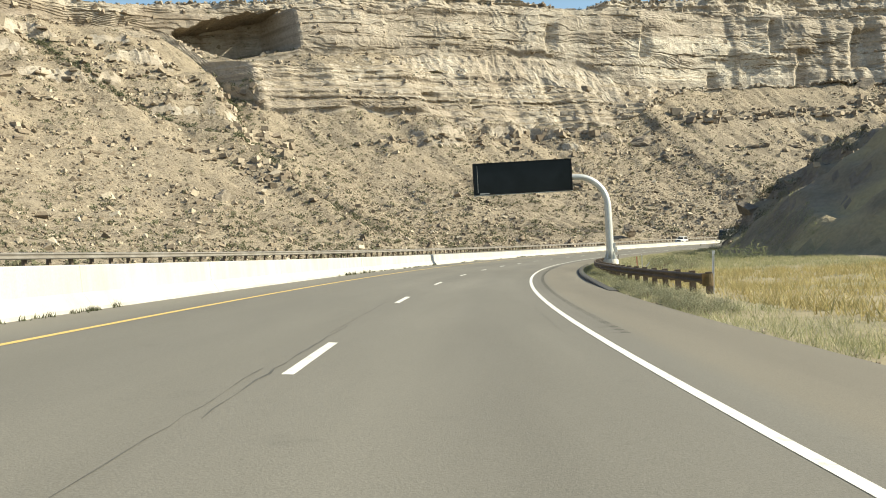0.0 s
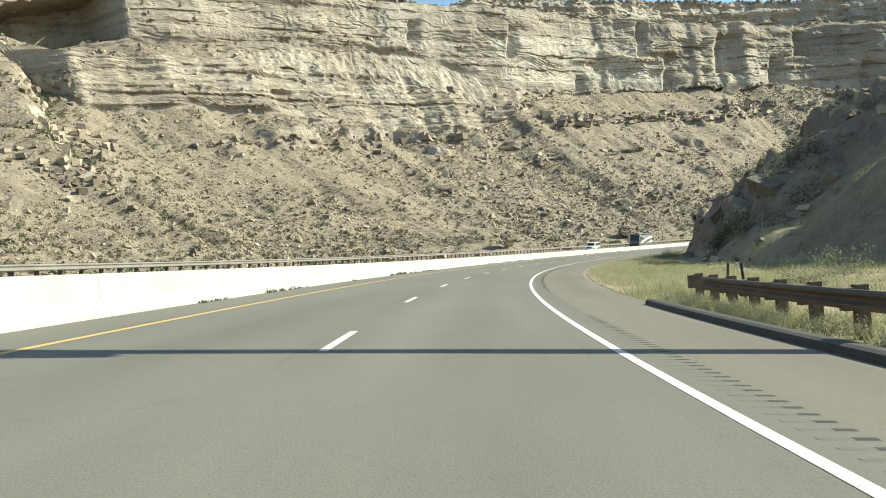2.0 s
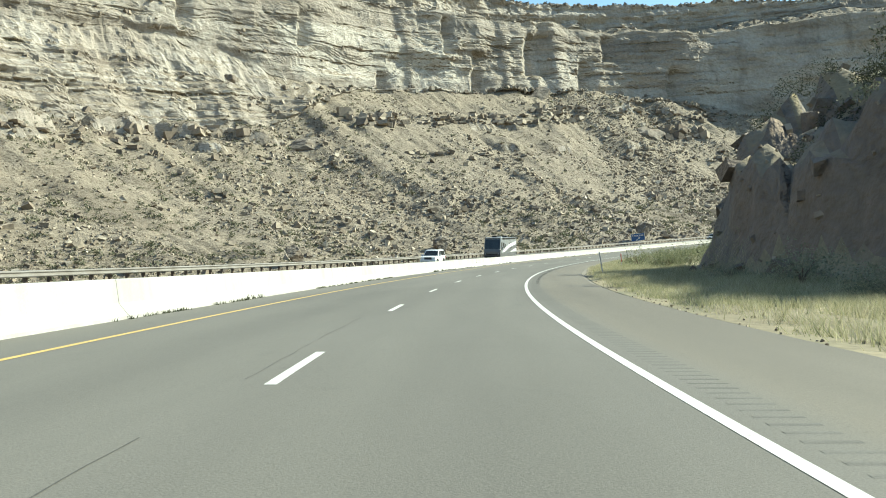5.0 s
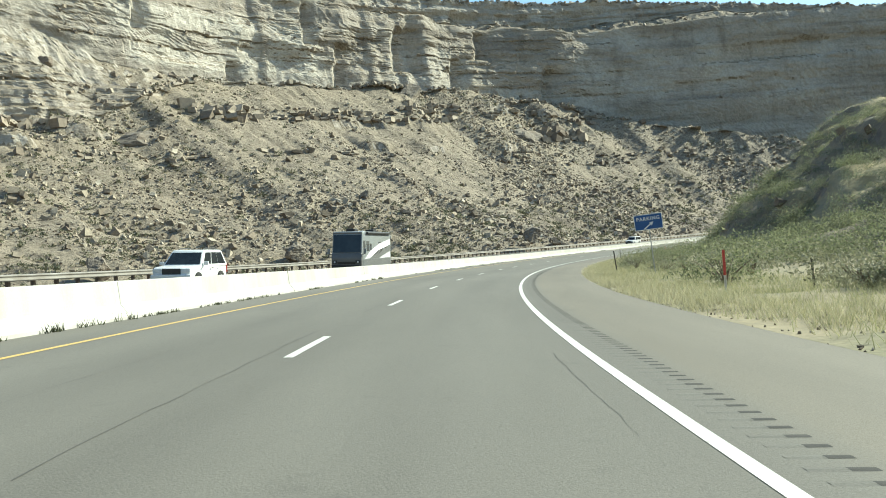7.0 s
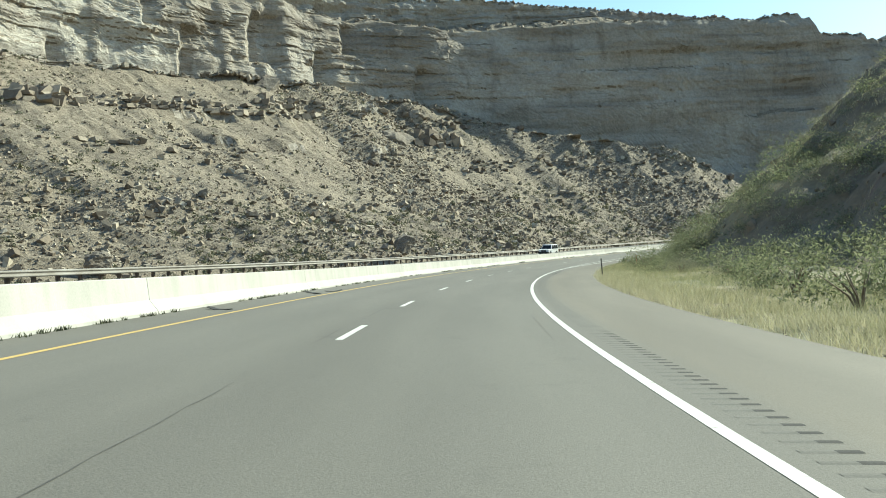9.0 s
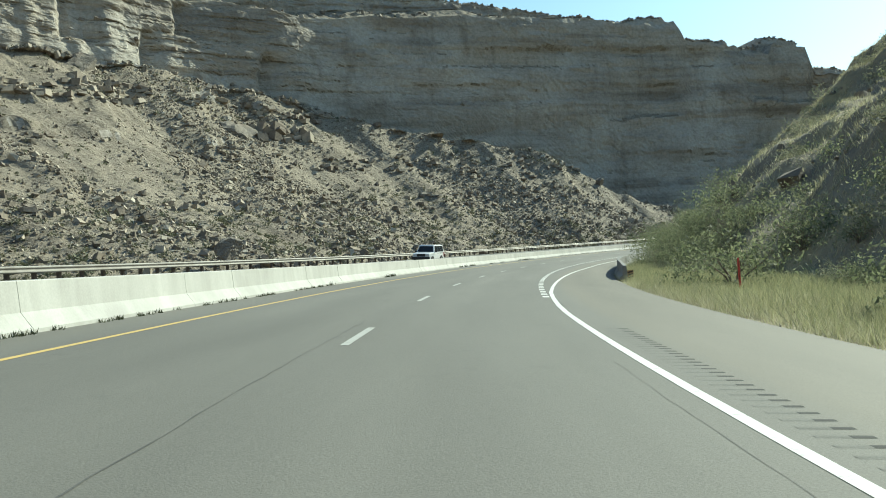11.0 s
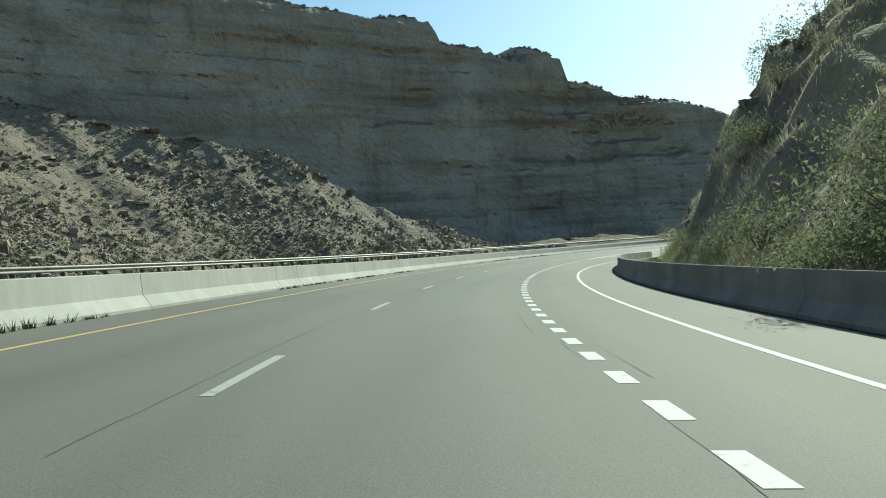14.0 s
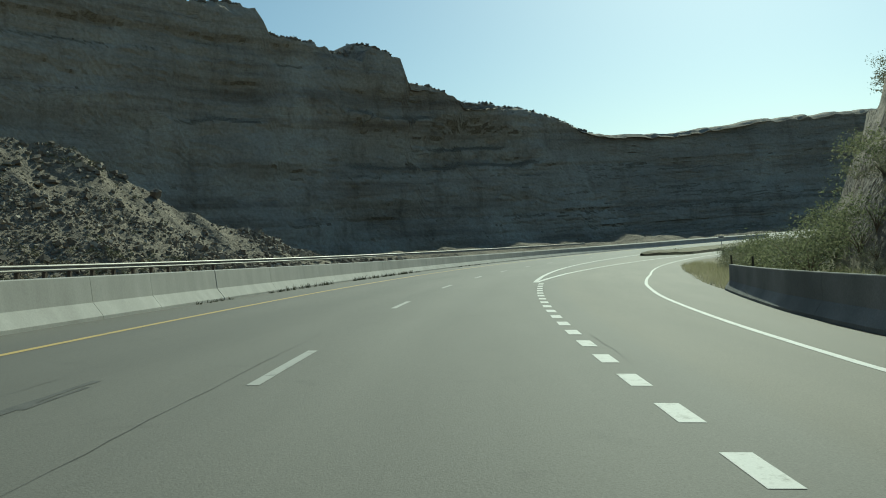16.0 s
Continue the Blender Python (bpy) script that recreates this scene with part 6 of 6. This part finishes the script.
def wheel(parent, x, y, r, w):
    bm = bmesh.new()
    prof = [(r * 0.62, -w / 2), (r * 0.93, -w / 2), (r, -w / 2 + 0.04), (r, w / 2 - 0.04), (r * 0.93, w / 2), (r * 0.62, w / 2)]
    rings = [[bm.verts.new((px, q * math.cos(a), q * math.sin(a))) for q, px in prof] for a in [k * 2 * math.pi / 24 for k in range(24)]]
    for a, b in zip(rings, rings[1:] + rings[:1]):
        for k in range(6):
            bm.faces.new((a[k], a[(k + 1) % 6], b[(k + 1) % 6], b[k]))
    bmesh.ops.recalc_face_normals(bm, faces=bm.faces[:])
    ob = part("wheel", bm_mesh("tyre", bm, tyre_rubber), parent, "black tyre on an alloy rim", Matrix.Translation((x, y, r)))
    rb = bmesh.new()
    bmesh.ops.create_cone(rb, cap_ends=True, segments=20, radius1=r * 0.62, radius2=r * 0.55, depth=w * 0.8, matrix=Matrix.Rotation(math.pi / 2, 4, "Y"))
    part("rim", bm_mesh("rim", rb, alloy), ob)


def sport_utility(s, lat, label, length, height, boxy, rack):
    """A four-door estate car seen above the barrier, its front towards lower s."""
    ob = thing("suv", road_frame(s, lat, 0.0, False), label=label, category="car", group="oncoming vehicles")
    L, H = length, height
    belt = 0.60 * H
    h0, h1 = -L / 2, L / 2
    hood = h0 + (0.27 if boxy else 0.25) * L
    low = [(h0, 0.42), (h0, belt * 0.86), (h0 + 0.15, belt * 0.93), (hood, belt), (h1 - 0.05, belt + 0.02), (h1, belt * 0.8), (h1, 0.42)]
    part("body", bm_mesh("body", shell_bm(low, 0.96, belt * 0.75, 0.04, 0.06, 0.10), white_car, True), ob)
    rake, tail = (0.55, 0.12) if boxy else (0.85, 0.45)
    top = [(hood - 0.02, belt - 0.06), (hood + rake, H - 0.02), (hood + rake + 0.4, H), (h1 - tail - 0.2, H - 0.01), (h1 - tail, H - 0.06), (h1 - 0.03, belt - 0.06)]
    part("cabin", bm_mesh("cabin", shell_bm(top, 0.93, belt, 0.24, 0.05), white_car, True), ob)
    xb = lambda z: 0.93 - max(0, z - belt) * 0.24 + 0.004
    z0, z1 = belt + 0.05, H - 0.13
    t = lambda z: (z - (belt - 0.06)) / (H - 0.02 - (belt - 0.06))
    ya, yb = lambda z: hood - 0.02 + rake * t(z), lambda z: h1 - 0.03 - (tail - 0.03) * t(z)
    part("windscreen", bm_mesh("windscreen", pane_bm([(-xb(z0) + 0.1, ya(z0) - 0.02, z0), (xb(z0) - 0.1, ya(z0) - 0.02, z0), (xb(z1) - 0.1, ya(z1) - 0.02, z1), (-xb(z1) + 0.1, ya(z1) - 0.02, z1)]), dark_glass), ob, "dark tinted windscreen")
    part("rear_window", bm_mesh("rear_window", pane_bm([(-xb(z0) + 0.15, yb(z0) + 0.02, z0), (xb(z0) - 0.15, yb(z0) + 0.02, z0), (xb(z1) - 0.15, yb(z1) + 0.02, z1), (-xb(z1) + 0.15, yb(z1) + 0.02, z1)]), dark_glass), ob)
    cuts = [0.03, 0.34, 0.37, 0.63, 0.66, 0.97]
    for sgn in (-1, 1):
        for k in range(3):
            u0, u1 = cuts[2 * k], cuts[2 * k + 1]
            at = lambda u, z: ya(z) + 0.12 + (yb(z) - ya(z) - 0.26) * u
            part("side_window", bm_mesh("side_window", pane_bm([(sgn * xb(z0), at(u0, z0), z0), (sgn * xb(z0), at(u1, z0), z0), (sgn * xb(z1), at(u1, z1), z1), (sgn * xb(z1), at(u0, z1), z1)]), dark_glass), ob)
        m = part("mirror", bm_mesh("mirror", box_bm(0.22, 0.12, 0.17, sgn * 1.06, hood + 0.28, belt + 0.0, 0.03), black_trim if boxy else white_car), ob)
        part("headlight", bm_mesh("headlight", box_bm(0.42, 0.10, 0.17, sgn * 0.66, h0 + 0.03, belt * 0.72, 0.03), lamp_glass), ob)
        part("tail_light", bm_mesh("tail_light", box_bm(0.12, 0.08, 0.42, sgn * 0.84, h1 - 0.03, belt * 0.62, 0.02), red_lens), ob)
        for yy in (hood + 1.35, hood + 2.35):
            part("door_handle", bm_mesh("door_handle", box_bm(0.035, 0.2, 0.035, sgn * 0.965, yy, belt * 0.86, 0.008), black_trim), ob)
        if rack:
            part("roof_rail", bm_mesh("roof_rail", tube_bm([(sgn * 0.58, hood + rake + 0.3, H + 0.01), (sgn * 0.58, hood + rake + 0.5, H + 0.07), (sgn * 0.58, h1 - tail - 0.5, H + 0.07), (sgn * 0.58, h1 - tail - 0.3, H + 0.01)], 0.022, 8), black_trim), ob)
        for yy in (h0 + 0.19 * L, h1 - 0.2 * L):
            wheel(ob, sgn * 0.84, yy, 0.38, 0.25)
    part("grille", bm_mesh("grille", box_bm(0.86, 0.06, 0.26, 0, h0 - 0.005, belt * 0.64, 0.02), black_trim), ob, "black front grille")
    part("bumper", bm_mesh("bumper", box_bm(1.86, 0.2, 0.28, 0, h0 - 0.03, 0.4, 0.06), black_trim if boxy else white_car), ob)
    return ob


sport_utility(250.5, -13.6, "white modern sport utility car driving on the far carriageway", 4.75, 1.78, False, True)
sport_utility(417.5, -13.6, "older boxy white estate truck driving on the far carriageway", 5.4, 1.85, True, False)


def motorhome(s, lat):
    ob = thing("motorhome", road_frame(s, lat, 0.0, False), label="grey, silver and white motorhome driving on the far carriageway", category="motorhome", group="oncoming vehicles")
    L, W, H = 9.6, 2.5, 3.35
    h0, h1 = -L / 2, L / 2
    prof = [(h0 + 0.02, 0.45), (h0 - 0.05, 1.2), (h0 + 0.10, 1.75), (h0 + 0.32, H - 0.12), (h0 + 0.6, H), (h1 - 0.1, H), (h1, H - 0.15), (h1, 0.5)]
    part("body", bm_mesh("body", shell_bm(prof, W / 2, 2.6, 0.02, 0.09), silver_coach, True), ob)
    part("front_cap", bm_mesh("front_cap", shell_bm([(h0 - 0.06, 0.5), (h0 - 0.10, 1.2), (h0 + 0.03, 1.62), (h0 + 0.5, 1.62), (h0 + 0.5, 0.5)], W / 2 + 0.006, 2.6, 0, 0.08), grey_coach, True), ob, "grey lower front panel")
    part("windscreen", bm_mesh("windscreen", pane_bm([(-1.14, h0 + 0.045, 1.66), (1.14, h0 + 0.045, 1.66), (1.14, h0 + 0.285, H - 0.28), (-1.14, h0 + 0.285, H - 0.28)], 0.02), dark_glass), ob, "very large dark windscreen")
    part("brow", bm_mesh("brow", box_bm(2.42, 0.25, 0.16, 0, h0 + 0.42, H - 0.22, 0.04), grey_coach), ob)
    part("grille", bm_mesh("grille", box_bm(1.5, 0.05, 0.22, 0, h0 - 0.06, 0.72, 0.02), black_trim), ob)
    part("bumper", bm_mesh("bumper", box_bm(2.46, 0.2, 0.3, 0, h0 - 0.03, 0.38, 0.06), black_trim), ob)
    for sgn in (-1, 1):
        part("headlight", bm_mesh("headlight", box_bm(0.42, 0.08, 0.26, sgn * 0.96, h0 - 0.075, 0.78, 0.04), black_trim), ob, "headlight in dark surround")
        lm2 = bmesh.new()
        bmesh.ops.create_cone(lm2, cap_ends=True, segments=16, radius1=0.075, radius2=0.07, depth=0.05, matrix=Matrix.Translation((sgn * 0.96, h0 - 0.12, 0.9)) @ Matrix.Rotation(math.pi / 2, 4, "X"))
        part("lamp", bm_mesh("lamp", lm2, lamp_glass), ob)
        x = sgn * (W / 2 + 0.006)
        for y0, y1, z0, z1 in ((h0 + 0.55, h0 + 1.15, 1.55, 2.6), (h0 + 1.5, h0 + 2.35, 1.75, 2.55), (h0 + 2.6, h0 + 3.0, 1.85, 2.35), (h1 - 4.3, h1 - 3.3, 1.8, 2.5), (h1 - 2.2, h1 - 1.2, 1.8, 2.5), (h1 - 0.8, h1 - 0.45, 1.9, 2.3)):
            part("side_window", bm_mesh("side_window", pane_bm([(x, y0, z0), (x, y1, z0), (x, y1, z1), (x, y0, z1)], 0.014), dark_glass), ob)
        part("skirt", bm_mesh("skirt", box_bm(0.02, L - 0.8, 0.62, sgn * (W / 2 + 0.012), 0.15, 0.45, 0.006), grey_coach), ob, "dark grey lower side panel")
        # sweeping stripes
        for pts, mat in (
            ([(h0 + 0.9, 1.1), (h0 + 2.6, 1.75), (h0 + 5.5, 2.35), (h1 - 0.3, 2.75), (h1 - 0.3, 2.25), (h0 + 5.0, 1.75), (h0 + 2.4, 1.15)], white_car),
            ([(h0 + 2.4, 1.10), (h0 + 5.0, 1.68), (h1 - 0.3, 2.15), (h1 - 0.3, 1.75), (h0 + 5.2, 1.10)], grey_coach),
            ([(h0 + 3.3, 1.25), (h0 + 5.4, 1.85), (h0 + 5.1, 1.62)], black_trim),
            ([(h0 + 4.6, 1.30), (h0 + 6.9, 2.05), (h0 + 6.5, 1.75)], black_trim),
            ([(h0 + 5.4, 1.12), (h1 - 0.3, 1.65), (h1 - 0.3, 1.12)], white_car)):
            part("stripe", bm_mesh("stripe", pane_bm([(sgn * (W / 2 + 0.003), y, z) for y, z in pts], 0.004), mat), ob, "painted swoosh stripe")
        mr = part("mirror", bm_mesh("mirror", box_bm(0.2, 0.16, 0.42, sgn * 1.52, h0 + 0.1, 1.55, 0.04), silver_coach), ob)
        part("mirror_arm", bm_mesh("mirror_arm", tube_bm([(sgn * 1.25, h0 + 0.25, 1.5), (sgn * 1.52, h0 + 0.1, 1.55)], 0.03, 8), black_trim), mr)
        for yy in (h0 + 1.0, h1 - 2.6):
            wheel(ob, sgn * 1.08, yy, 0.46, 0.28)
    part("awning", bm_mesh("awning", tube_bm([(W / 2 + 0.1, h0 + 1.3, H - 0.12), (W / 2 + 0.1, h1 - 0.6, H - 0.12)], 0.09, 12), black_trim), ob, "rolled black awning")
    for y, w, d, h in ((h0 + 1.6, 0.75, 0.95, 0.26), (h0 + 4.5, 0.4, 0.4, 0.12), (h1 - 2.2, 0.75, 0.95, 0.26)):
        part("roof_unit", bm_mesh("roof_unit", box_bm(w, d, h, 0, y, H - 0.02, 0.06), black_trim if h > 0.2 else white_car), ob)


motorhome(283.5, -13.4)
